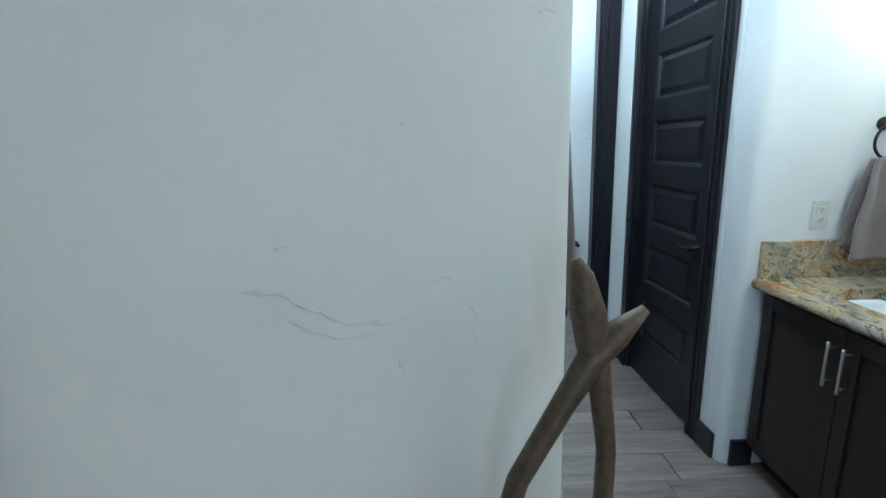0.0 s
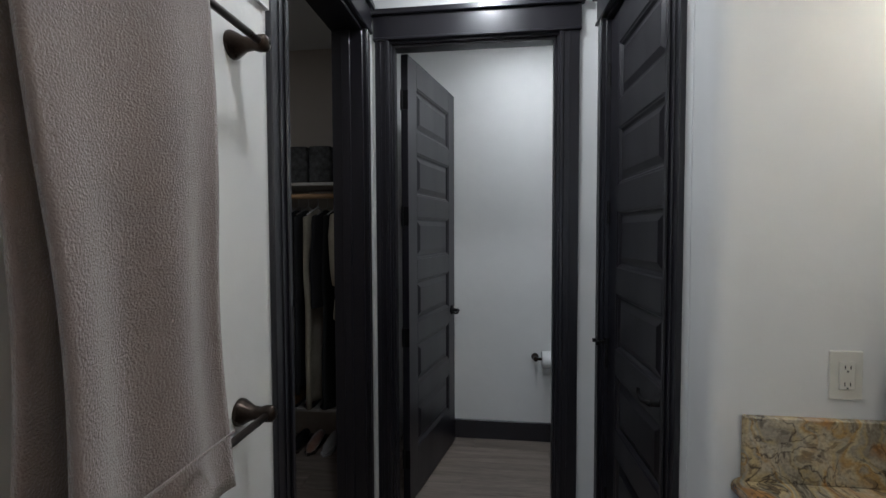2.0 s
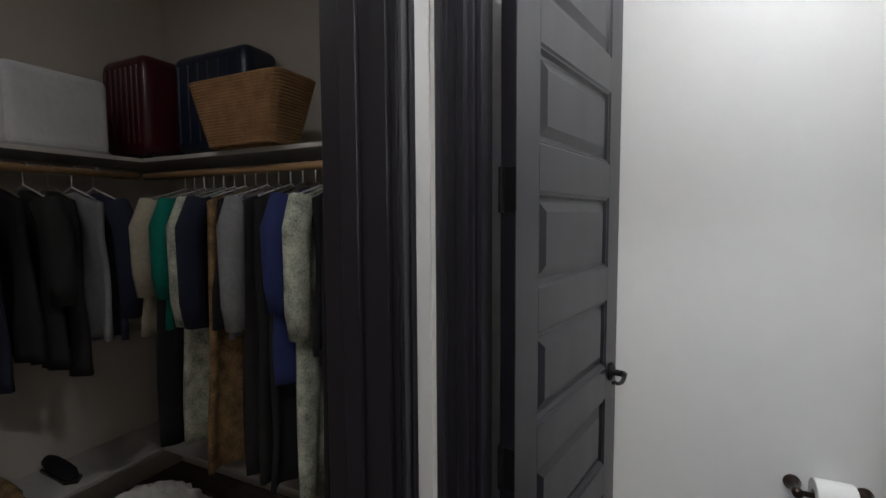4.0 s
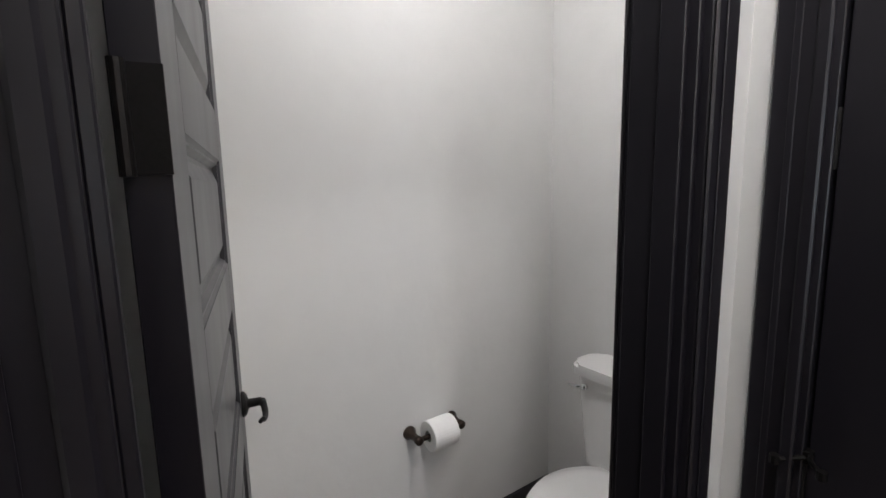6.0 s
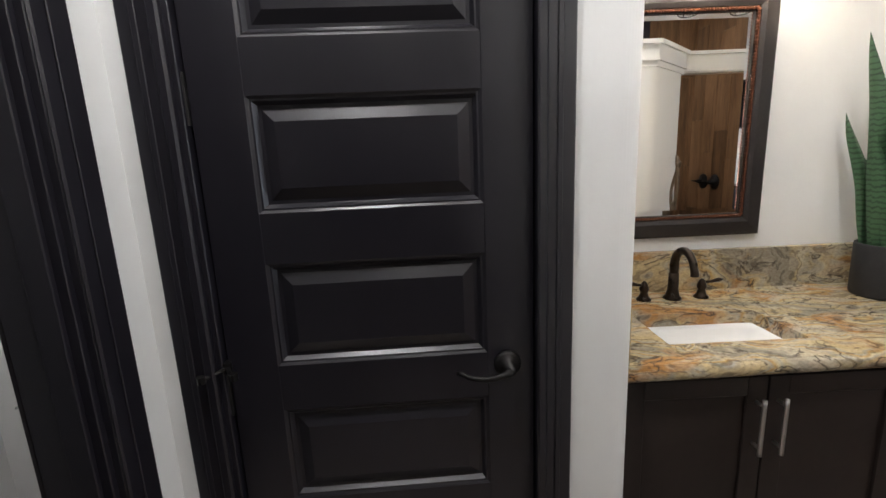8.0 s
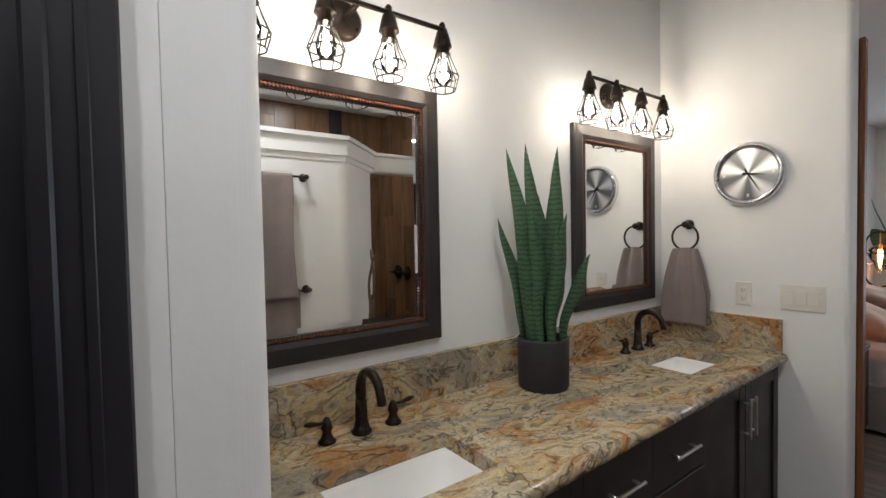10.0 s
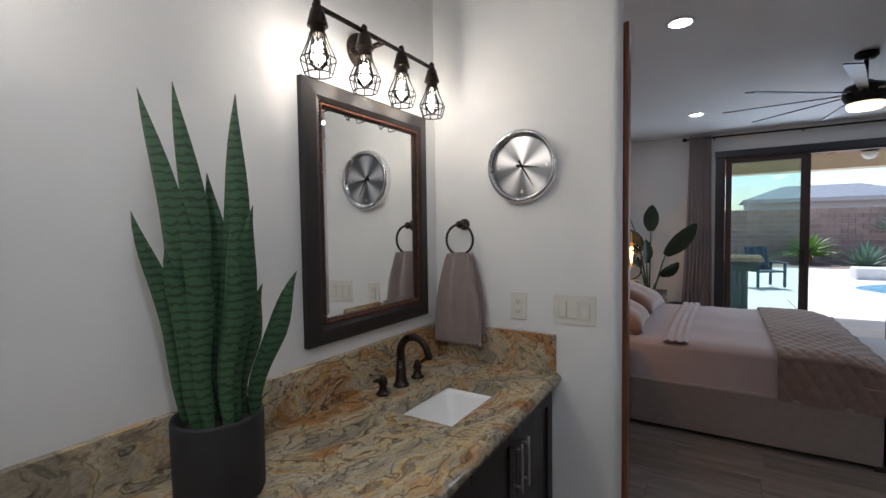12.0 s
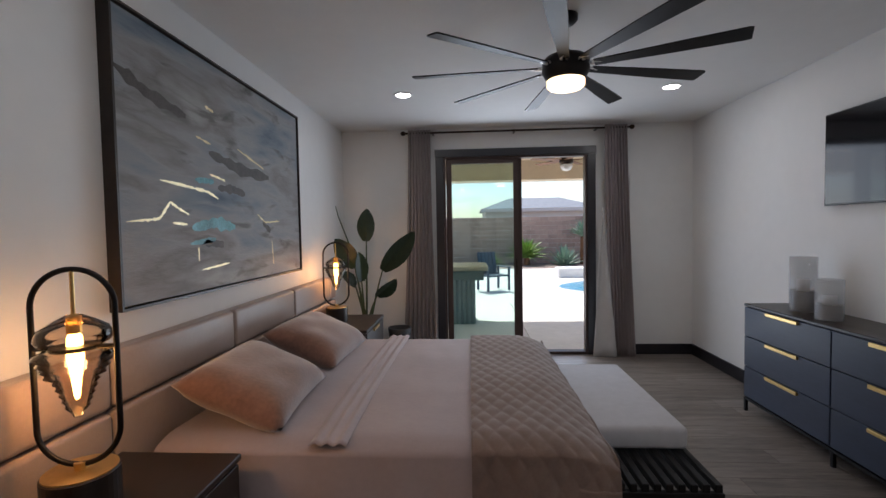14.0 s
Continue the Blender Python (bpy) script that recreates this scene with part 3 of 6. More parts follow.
def door_leaf(name, w, label, st=0.122, pin=-0.004):
    """A leaf in its own frame: hinge at the origin, width along x, thickness along y."""
    ob = thing(name, (0, 0, 0), label, "door")
    t = 0.04
    bm = boxes((0, st, 0, t, 0.012, 2.438), (w - st, w, 0, t, 0.012, 2.438), bevel=0.0015)
    zs = [0.012] + [z for p in PANEL_Z for z in (p, p + PH)] + [2.438]
    for a, b in zip(zs[::2], zs[1::2]):
        box(bm, st, w - st, 0, t, a, b)
    part("leaf_frame", bm, BLACK, ob)
    for p in PANEL_Z:
        bm = bmesh.new()
        for y0, sg in ((0.0, 1), (t, -1)):
            rings = []
            for ins, d in ((0.0, 0.001), (0.006, 0.005), (0.010, 0.005), (0.018, 0.015), (0.026, 0.015), (0.052, 0.004), (0.060, 0.004)):
                rings.append([bm.verts.new((x, y0 + sg * d, z)) for x, z in ((st + ins, p + ins), (w - st - ins, p + ins), (w - st - ins, p + PH - ins), (st + ins, p + PH - ins))])
            for a, b in zip(rings, rings[1:]):
                for k in range(4):
                    bm.faces.new((a[k], a[(k + 1) % 4], b[(k + 1) % 4], b[k]))
            bm.faces.new(rings[-1])
        part("panel", bm, BLACK, ob)
    for sg, y0 in ((-1, 0.0), (1, t)):
        hx = w - 0.065
        bm = lathe(bmesh.new(), (hx, y0, 0.96), [(0.033, 0), (0.033, sg * 0.006), (0.026, sg * 0.012), (0.012, sg * 0.016), (0.011, sg * 0.048)], 20, "y")
        pts = [(hx, y0 + sg * 0.048, 0.96)] + [(hx - 0.115 * k / 8, y0 + sg * (0.05 + 0.006 * math.sin(k * 0.4)), 0.96 - 0.010 * math.sin(k / 8 * math.pi) + (0.006 if k == 8 else 0)) for k in range(1, 9)] + [(hx - 0.122, y0 + sg * 0.042, 0.962)]
        sweep(bm, pts, [0.011] + [0.0085 - 0.0004 * k for k in range(8)] + [0.005], 8)
        part("door_handle", bm, IRON, ob, "black lever handle", True)
    for hz in (0.26, 0.93, 1.585, 2.2):
        bm = lathe(bmesh.new(), (-0.006, pin, hz), [(0.007, -0.052), (0.007, 0.052)], 10)
        box(bm, -0.004, 0.0, -0.002, 0.034, hz - 0.05, hz + 0.05)
        part("hinge", bm, IRON, ob, "black steel hinge")
    return ob


closed = door_leaf("door_1", 0.712, "closed black six-panel door with lever handle", 0.112)
closed.matrix_world = SKEW @ pose(1.598, 2.971, 0, 0, 0, -90)
ORIGIN[closed] = Vector((0, 0, 0))
bm = sweep(bmesh.new(), [(0.004, -0.012, 1.0), (0.012, -0.03, 1.0), (0.03, -0.052, 0.998)], 0.005, 8)
sweep(bm, [(0.002, -0.012, 1.0), (-0.02, -0.035, 0.996), (-0.035, -0.05, 0.994)], 0.005, 8)
lathe(bm, (0.0, -0.008, 1.0), [(0.011, -0.012), (0.011, 0.012)], 10)
lathe(bm, (0.033, -0.055, 0.998), [(0.009, -0.008), (0.009, 0.008)], 10)
lathe(bm, (-0.038, -0.053, 0.994), [(0.009, -0.008), (0.009, 0.008)], 10)
part("door_stop", bm, IRON, closed, "hinge-pin door stop")
opened = door_leaf("door_2", 0.80, "black six-panel door standing open into the toilet room", 0.122, 0.034)
opened.matrix_world = pose(0.626, 3.215, 0, 0, 0, 78)
bm = bmesh.new()
barn = thing("barn_door", (1.9, -0.47, 0), "stained wooden barn door slid open along the wall", "door")
for k in range(5):
    part("board", boxes((1.507 + 0.16 * k, 1.663 + 0.16 * k, -0.49, -0.45, 0.012, 2.3), bevel=0.003), BARN, barn)
part("edge_strip", boxes((1.487, 1.506, -0.492, -0.446, 0.012, 2.3), bevel=0.003), BARN, barn)


# ---- vanity ----
CT = 0.90
SINKS = ((1.81, 2.045, 1.43, 1.835), (1.85, 2.095, -0.035, 0.345))
counter = thing("countertop", (2.0, 0.85, CT - 0.045), "polished gold and grey granite countertop with backsplashes", "countertop")
xs0, xs1 = 1.72, 2.308
rows, y = [], -0.298
for a, b, c, d in (SINKS[1], SINKS[0]):
    rows += [(xs0, xs1, y, c, CT - 0.045, CT), (xs0, a, c, d, CT - 0.045, CT), (b, xs1, c, d, CT - 0.045, CT)]
    y = d
rows.append((xs0, xs1, y, 2.018, CT - 0.045, CT))


def front_x(yy):
    return 1.733 - (yy + 0.3) * 0.019


bm = boxes(*rows)
bmesh.ops.remove_doubles(bm, verts=bm.verts[:], dist=0.0005)
inner = [f for f in bm.faces if abs(f.normal.y) > 0.9 and any(abs(f.calc_center_median().y - q) < 0.001 for q in (SINKS[0][2], SINKS[0][3], SINKS[1][2], SINKS[1][3])) and not any(a < f.calc_center_median().x < b for a, b, c, d in SINKS)]
bmesh.ops.delete(bm, geom=inner, context="FACES_ONLY")
for v in bm.verts:
    if abs(v.co.x - xs0) < 1e-4:
        v.co.x = front_x(v.co.y)
part("slab", bm, GRANITE, counter)
part("front_edge", sweep(bmesh.new(), [(front_x(-0.298) + 0.004, -0.298, CT - 0.0225), (front_x(2.018) + 0.004, 2.018, CT - 0.0225)], 0.0222, 12), GRANITE, counter, smooth=True)
part("backsplash", boxes((2.288, 2.308, -0.298, 2.018, CT, 1.057), bevel=0.002), GRANITE, counter)
part("backsplash", boxes((1.735, 2.288, -0.298, -0.278, CT, 1.057), bevel=0.002), GRANITE, counter)
part("backsplash", boxes((1.692, 2.288, 1.998, 2.018, CT, 1.057), bevel=0.002), GRANITE, counter)


def sink(a, b, c, d):
    ob = thing("undermount_sink", ((a + b) / 2, (c + d) / 2, CT - 0.2), "white rectangular undermount porcelain sink", "sink", "vanity sinks")
    bm = bmesh.new()
    rings = []
    for g, z in ((0.012, CT - 0.046), (0.0, CT - 0.044), (-0.008, CT - 0.06), (-0.03, CT - 0.15), (-0.07, CT - 0.172)):
        poly = rounded([(a - g, c - g), (b + g, c - g), (b + g, d + g), (a - g, d + g)], 0.045 if g > -0.05 else 0.03, 5)
        rings.append([bm.verts.new((x, yy, z)) for x, yy in poly])
    n = len(rings[0])
    for p, q in zip(rings, rings[1:]):
        for k in range(n):
            bm.faces.new((p[k], p[(k + 1) % n], q[(k + 1) % n], q[k]))
    bm.faces.new(rings[-1])
    part("basin", bm, PORCELAIN, ob, smooth=True)
    part("drain", lathe(bmesh.new(), ((a + b) / 2 + 0.04, (c + d) / 2, CT - 0.171), [(0.022, 0), (0.022, 0.003), (0.016, 0.004)], 18), BRONZE, ob, "bronze drain", True)
    return ob


for s in SINKS:
    sink(*s)


def faucet(yc, xb=2.198):
    ob = thing("widespread_faucet", (xb, yc, CT), "oil-rubbed bronze gooseneck faucet with two lever handles", "faucet", "vanity faucets")
    bm = lathe(bmesh.new(), (xb, yc, CT), [(0.031, 0), (0.031, 0.008), (0.024, 0.014), (0.019, 0.04), (0.017, 0.10)], 20)
    pts = [(xb, yc, CT + 0.09)] + [(xb - 0.062 + 0.062 * math.cos(a), yc, CT + 0.13 + 0.062 * math.sin(a)) for a in [radians(12 * k) for k in range(0, 15)]]
    sweep(bm, pts + [(xb - 0.128, yc, CT + 0.135), (xb - 0.130, yc, CT + 0.118)], [0.0165] * 2 + [0.0155 - 0.0002 * k for k in range(14)] + [0.0135, 0.0145], 14)
    part("spout", bm, BRONZE, ob, smooth=True)
    for s in (-1, 1):
        yy = yc + s * 0.107
        bm = lathe(bmesh.new(), (xb, yy, CT), [(0.026, 0), (0.026, 0.006), (0.017, 0.014), (0.013, 0.032), (0.018, 0.042), (0.014, 0.056), (0.008, 0.068), (0.004, 0.072)], 18)
        sweep(bm, [(xb, yy, CT + 0.058), (xb - 0.006, yy + s * 0.025, CT + 0.060), (xb - 0.012, yy + s * 0.052, CT + 0.068), (xb - 0.015, yy + s * 0.068, CT + 0.070)], [0.006, 0.005, 0.0085, 0.004], 8)
        part("handle", bm, BRONZE, ob, smooth=True)
    return ob


faucet(1.62)
faucet(0.135)


def shaker(ob, name, y0, y1, z0, z1, rail=0.055):
    """A recessed-panel front on the cabinet face."""
    x = 1.742
    bm = boxes((x, x + 0.019, y0, y0 + rail, z0, z1), (x, x + 0.019, y1 - rail, y1, z0, z1), (x, x + 0.019, y0 + rail, y1 - rail, z0, z0 + rail), (x, x + 0.019, y0 + rail, y1 - rail, z1 - rail, z1), bevel=0.0015)
    box(bm, x + 0.009, x + 0.017, y0 + rail, y1 - rail, z0 + rail, z1 - rail)
    return part(name, bm, CABINET, ob)


def pull(front, p0, p1):
    d = (Vector(p1) - Vector(p0)).normalized()
    bm = sweep(bmesh.new(), [Vector(p0) - d * 0.02, p0, p1, Vector(p1) + d * 0.02], 0.006, 10)
    for p in (p0, p1):
        sweep(bm, [p, (1.744, p[1], p[2])], 0.0045, 8)
    part("pull", bm, NICKEL, front, "brushed nickel bar pull", True)


def cabinet(y0, y1, kind):
    ob = thing("vanity_cabinet", (2.0, (y0 + y1) / 2, 0), "espresso vanity base cabinet with " + ("two panelled doors" if kind == "doors" else "stacked flat drawers"), "cabinet", "vanity cabinets")
    part("body", boxes((1.762, 1.80, y0, y1, 0.10, CT - 0.047), (1.80, 2.306, y0, y1, 0.10, 0.70), (1.83, 2.306, y0, y1, 0.0, 0.10)), CABINET, ob)
    if kind == "doors":
        m = (y0 + y1) / 2
        for a, b, s in ((y0 + 0.004, m - 0.002, 1), (m + 0.002, y1 - 0.004, -1)):
            f = shaker(ob, "door", a, b, 0.125, 0.838)
            yy = (b - 0.028) if s == 1 else (a + 0.028)
            pull(f, (1.712, yy, 0.64), (1.712, yy, 0.765))
    else:
        for z0, z1 in ((0.632, 0.838), (0.38, 0.625), (0.125, 0.373)):
            f = part("drawer_front", boxes((1.742, 1.761, y0 + 0.004, y1 - 0.004, z0, z1), bevel=0.003), CABINET, ob)
            m = (y0 + y1) / 2
            pull(f, (1.712, m - 0.06, (z0 + z1) / 2), (1.712, m + 0.06, (z0 + z1) / 2))
    ob.location.x += front_x((y0 + y1) / 2) - 1.72
    return ob


cabinet(1.212, 2.0, "doors")
cabinet(0.848, 1.208, "drawers")
cabinet(0.477, 0.844, "drawers")
cabinet(-0.285, 0.473, "doors")


def framed_mirror(y0, y1):
    ob = thing("framed_mirror", (2.3, (y0 + y1) / 2, 1.12), "wall mirror in a wide black distressed wood frame", "mirror", "vanity mirrors")
    z0, z1, fw = 1.112, 1.98, 0.082
    loops = []
    bm = bmesh.new()
    for ins, x in ((0.0, 2.308), (0.0, 2.288), (0.006, 2.283), (0.05, 2.279), (0.066, 2.284), (0.070, 2.290), (fw, 2.292), (fw, 2.302)):
        loops.append([bm.verts.new((x, y, z)) for y, z in ((y0 + ins, z0 + ins), (y1 - ins, z0 + ins), (y1 - ins, z1 - ins), (y0 + ins, z1 - ins))])
    for a, b in zip(loops, loops[1:]):
        for k in range(4):
            bm.faces.new((a[k], a[(k + 1) % 4], b[(k + 1) % 4], b[k]))
    part("mirror_frame", bm, FRAME, ob)
    bm = bmesh.new()
    a, b, c, d = y0 + 0.074, y1 - 0.074, z0 + 0.074, z1 - 0.074
    for (p, q) in (((a, c), (b, c)), ((b, c), (b, d)), ((b, d), (a, d)), ((a, d), (a, c))):
        n = int((Vector(q) - Vector(p)).length / 0.011)
        for k in range(n):
            u = Vector(p).lerp(Vector(q), (k + 0.5) / n)
            bmesh.ops.create_cube(bm, size=0.0085, matrix=pose(2.287, u[0], u[1], 45, 0, 0))
    part("bead_moulding", bm, COPPER, ob, "copper-toned beaded inner edge")
    bev = 0.02
    bm = bmesh.new()
    g = [[bm.verts.new((x, yy, zz)) for yy, zz in ((y0 + i, z0 + i), (y1 - i, z0 + i), (y1 - i, z1 - i), (y0 + i, z1 - i))] for i, x in ((fw - 0.002, 2.2985), (fw + bev, 2.2965))]
    for k in range(4):
        bm.faces.new((g[0][k], g[0][(k + 1) % 4], g[1][(k + 1) % 4], g[1][k]))
    bm.faces.new(g[1])
    part("mirror_glass", bm, MIRROR, ob, "bevelled mirror glass")


framed_mirror(1.257, 1.977)
framed_mirror(-0.192, 0.499)


def bath_bar(ys, yc):
    ob = thing("vanity_light", (2.3, yc, 2.15), "dark bronze four-bulb bar with open wire cages", "wall light", "vanity lights")
    x, zb = 2.19, 2.152
    part("backplate", lathe(bmesh.new(), (2.309, yc, 2.145), [(0.062, 0.0), (0.062, -0.014), (0.05, -0.022), (0.02, -0.026)], 28, "x"), BRONZE, ob, smooth=True)
    part("arm", sweep(bmesh.new(), [(2.29, yc, 2.145), (2.24, yc, 2.148), (x, yc, zb)], 0.009, 10), BRONZE, ob, smooth=True)
    part("bar", sweep(bmesh.new(), [(x, ys[0] - 0.014, zb), (x, ys[-1] + 0.014, zb)], 0.008, 10), BRONZE, ob, smooth=True)
    for yy in ys:
        part("socket", lathe(bmesh.new(), (x, yy, zb), [(0.006, 0.022), (0.011, 0.014), (0.011, 0.0), (0.020, -0.012), (0.030, -0.052), (0.031, -0.058), (0.022, -0.060), (0.022, -0.082), (0.018, -0.084)], 20), BRONZE, ob, smooth=True)
        cage = bmesh.new()
        prof = [(0.022, -0.078), (0.030, -0.105), (0.051, -0.152), (0.052, -0.157), (0.040, -0.198)]
        for k in range(8):
            a = 2 * math.pi * k / 8
            sweep(cage, [(x + r * math.cos(a), yy + r * math.sin(a), zb + h) for r, h in prof], 0.0021, 5)
        for r, h in ((0.0515, -0.155), (0.040, -0.198), (0.024, -0.082)):
            sweep(cage, [(x + r * math.cos(2 * math.pi * k / 16), yy + r * math.sin(2 * math.pi * k / 16), zb + h) for k in range(16)], 0.0023, 5, True)
        part("wire_cage", cage, IRON, ob)
        b = part("bulb", lathe(bmesh.new(), (x, yy, zb), [(0.013, -0.083), (0.014, -0.095), (0.024, -0.125), (0.030, -0.145), (0.026, -0.168), (0.012, -0.182), (0.003, -0.185)], 18), BULBGLASS, ob, smooth=True)
        b.visible_shadow = False
        fil = bmesh.new()
        for k in range(4):
            a = math.pi * k / 2 + 0.4
            sweep(fil, [(x + 0.004 * math.cos(a), yy + 0.004 * math.sin(a), zb - 0.105), (x + 0.009 * math.cos(a), yy + 0.009 * math.sin(a), zb - 0.160)], 0.0032, 5)
        f = part("filament", fil, BULBGLOW, b)
        f.visible_shadow = False


bath_bar(BULB_Y[:4], 0.21)
bath_bar(BULB_Y[4:], 1.602)


# ---- towels, rings, plates, clock ----
def towel_ring(xc, yw, s):
    """Ring on a wall at y = yw whose room side is s, with a hand towel in it."""
    ob = thing("towel_ring", (xc, yw, 1.51), "oil-rubbed bronze towel ring on the wall", "towel ring", "towel rings")
    part("mount", lathe(bmesh.new(), (xc, yw, 1.51), [(0.026, 0), (0.026, s * 0.008), (0.018, s * 0.018), (0.013, s * 0.04), (0.017, s * 0.052), (0.010, s * 0.062)], 20, "y"), BRONZE, ob, smooth=True)
    R = 0.067
    part("ring", sweep(bmesh.new(), [(xc + R * math.sin(2 * math.pi * k / 40), yw + s * 0.05, 1.51 - R + R * math.cos(2 * math.pi * k / 40)) for k in range(40)], 0.0055, 8, True), BRONZE, ob, smooth=True)
    tw = thing("hand_towel", (xc, yw + s * 0.05, 0.98), "taupe terry hand towel gathered through a ring", "towel", "hand towels")
    zt = 1.51 - 2 * R + 0.012
    for off, zb, seed in ((0.020, 0.985, 1), (-0.020, 1.03, 5)):
        def f(u, v, off=off, zb=zb, seed=seed):
            wid = 0.058 + (0.115 - 0.058) * min(1, v * 1.5) ** 0.8
            ruffle = 0.011 * math.sin(u * 13 + seed) * (1.15 - 0.75 * v) + 0.006 * noise.noise((u * 3, v * 3, seed))
            return (xc + (2 * u - 1) * wid, yw + s * (0.05 + off * min(1, 0.15 + v * 2.5) + ruffle * 0.8), zt + (zb - zt) * v - 0.006 * abs(2 * u - 1) * (1 - v))
        part("fold", sheet(bmesh.new(), f, 26, 30, 0.007 * (1 if s > 0 else -1)), TOWEL, tw, smooth=True)


towel_ring(2.115, 2.02, -1)
towel_ring(2.155, -0.30, 1)


def wall_plate(xc, zc, yw, s, kind):
    wdt = 0.165 if kind == "switch" else 0.072
    ob = thing("light_switch" if kind == "switch" else "wall_outlet", (xc, yw, zc), "ivory triple rocker switch plate" if kind == "switch" else "ivory duplex outlet with cover plate", "switch" if kind == "switch" else "outlet")
    ya, yb = sorted((yw, yw + s * 0.006))
    part("cover_plate", boxes((xc - wdt / 2, xc + wdt / 2, ya, yb, zc - 0.058, zc + 0.058), bevel=0.0025, seg=2), PLASTIC, ob)
    ya, yb = sorted((yw + s * 0.006, yw + s * 0.0105))
    if kind == "switch":
        for k in (-1, 0, 1):
            part("rocker", boxes((xc + k * 0.046 - 0.0165, xc + k * 0.046 + 0.0165, ya, yb, zc - 0.034, zc + 0.034), bevel=0.003, seg=2), PLASTIC, ob)
    else:
        part("receptacle", boxes((xc - 0.017, xc + 0.017, ya, yb, zc - 0.034, zc + 0.034), bevel=0.003, seg=2), PLASTIC, ob)
        ya, yb = sorted((yw + s * 0.0105, yw + s * 0.0112))
        for dz in (-0.02, 0.02):
            for dx in (-0.006, 0.006):
                part("slot", boxes((xc + dx - 0.001, xc + dx + 0.001, ya, yb, zc + dz - 0.004, zc + dz + 0.005)), DARKHOLE, ob)
            part("slot", boxes((xc - 0.002, xc + 0.002, ya, yb, zc + dz - 0.011, zc + dz - 0.007)), DARKHOLE, ob)
    return ob


wall_plate(1.897, 1.163, -0.30, 1, "outlet")
wall_plate(1.662, 1.163, -0.30, 1, "switch")
wall_plate(1.918, 1.161, 2.02, -1, "outlet")

clock = thing("wall_clock", (1.873, -0.30, 1.746), "round wall clock with polished chrome rim and brushed dial", "clock")
cx, cz = 1.873, 1.746
part("rim", lathe(bmesh.new(), (cx, -0.298, cz), [(0.150, 0.0), (0.153, 0.014), (0.150, 0.030), (0.142, 0.040), (0.130, 0.036), (0.124, 0.020), (0.122, 0.014)], 64, "y", False), CHROME, clock, "polished chrome rim", True)
bm = bmesh.new()
bmesh.ops.create_circle(bm, cap_ends=True, segments=64, radius=0.124, matrix=pose(0, 0, 0, 90))
dial = part("dial", bm, DIAL, clock, "brushed radial silver dial, its sheen painted as light and dark sectors")
for v in dial.data.vertices:
    v.co += Vector((0, 0, 0)) + ORIGIN[clock]
dial.location = Vector((cx, -0.284, cz)) - ORIGIN[clock]
for k in range(4):
    a = math.pi / 2 * k
    part("hour_mark", boxes((cx + 0.104 * math.sin(a) - 0.005, cx + 0.104 * math.sin(a) + 0.005, -0.2825, -0.2805, cz + 0.104 * math.cos(a) - 0.007, cz + 0.104 * math.cos(a) + 0.007), bevel=0.001), NICKEL, clock)
for ang, ln, tail, wd in ((-98, 0.074, 0.022, 0.0075), (-150, 0.100, 0.025, 0.006)):
    d = Vector((math.sin(radians(ang)), 0, math.cos(radians(ang))))
    part("hand", sweep(bmesh.new(), [Vector((cx, -0.279, cz)) - d * tail, (cx, -0.279, cz), Vector((cx, -0.279, cz)) + d * ln], [wd * 0.8, wd * 0.7, 0.001], 6), IRON, clock)
# towel bars on the partition
BARX = 0.63
for zb in (1.885, 1.125):
    ob = thing("towel_bar", (0.561, 1.44, zb), "oil-rubbed bronze towel bar on the partition wall", "towel bar", "partition towel bars")
    for yy in (1.145, 1.73):
        part("post", lathe(bmesh.new(), (0.562, yy, zb), [(0.029, 0), (0.029, 0.006), (0.026, 0.013), (0.015, 0.032), (0.013, 0.050), (0.017, 0.060), (0.017, 0.076), (0.010, 0.082)], 20, "x"), BRONZE, ob, smooth=True)
    part("rod", sweep(bmesh.new(), [(BARX, 1.13, zb), (BARX, 1.745, zb)], 0.0075, 10), BRONZE, ob, smooth=True)


def bath_towel(y0, y1, zt, zf, zb, label, seed):
    ob = thing("bath_towel", (BARX, (y0 + y1) / 2, zf), label, "towel", "towels on the bars")
    hw = (y1 - y0) / 2
    yc = (y0 + y1) / 2
    L1, L2 = zt - zf, zt - zb

    def f(u, v):
        s = v * (L1 + L2 + 0.05)
        if s < L1:
            x, z = BARX + 0.021 + 0.032 * (1 - s / L1) ** 1.3, zf + s
        elif s < L1 + 0.05:
            a = (s - L1) / 0.05 * math.pi
            x, z = BARX + 0.018 * math.cos(a), zt + 0.014 * math.sin(a)
        else:
            x, z = BARX - 0.021, zt - (s - L1 - 0.05)
        hang = min(1, abs(zt - z) * 2.5)
        x += (0.012 * math.sin(u * 11 + seed) * hang + 0.012 * noise.noise((u * 2.5, z * 2, seed))) * (1 if s < L1 + 0.02 else 0.4)
        return (x, yc + (2 * u - 1) * (hw + 0.012 * noise.noise((z * 2.5, seed, 2.0))), z)
    part("cloth", sheet(bmesh.new(), f, 34, 70, -0.011), TOWEL, ob, smooth=True)
    part("band", boxes((BARX + 0.057, BARX + 0.060, y0 + 0.02, y1 - 0.02, zf + 0.10, zf + 0.104)), TOWEL, ob)
    return ob


bath_towel(1.245, 1.535, 1.893, 1.085, 1.12, "folded taupe bath towel hanging over a bar", 1.0)
bath_towel(1.215, 1.50, 1.133, 0.38, 0.42, "second taupe towel hanging over the lower bar", 4.0)

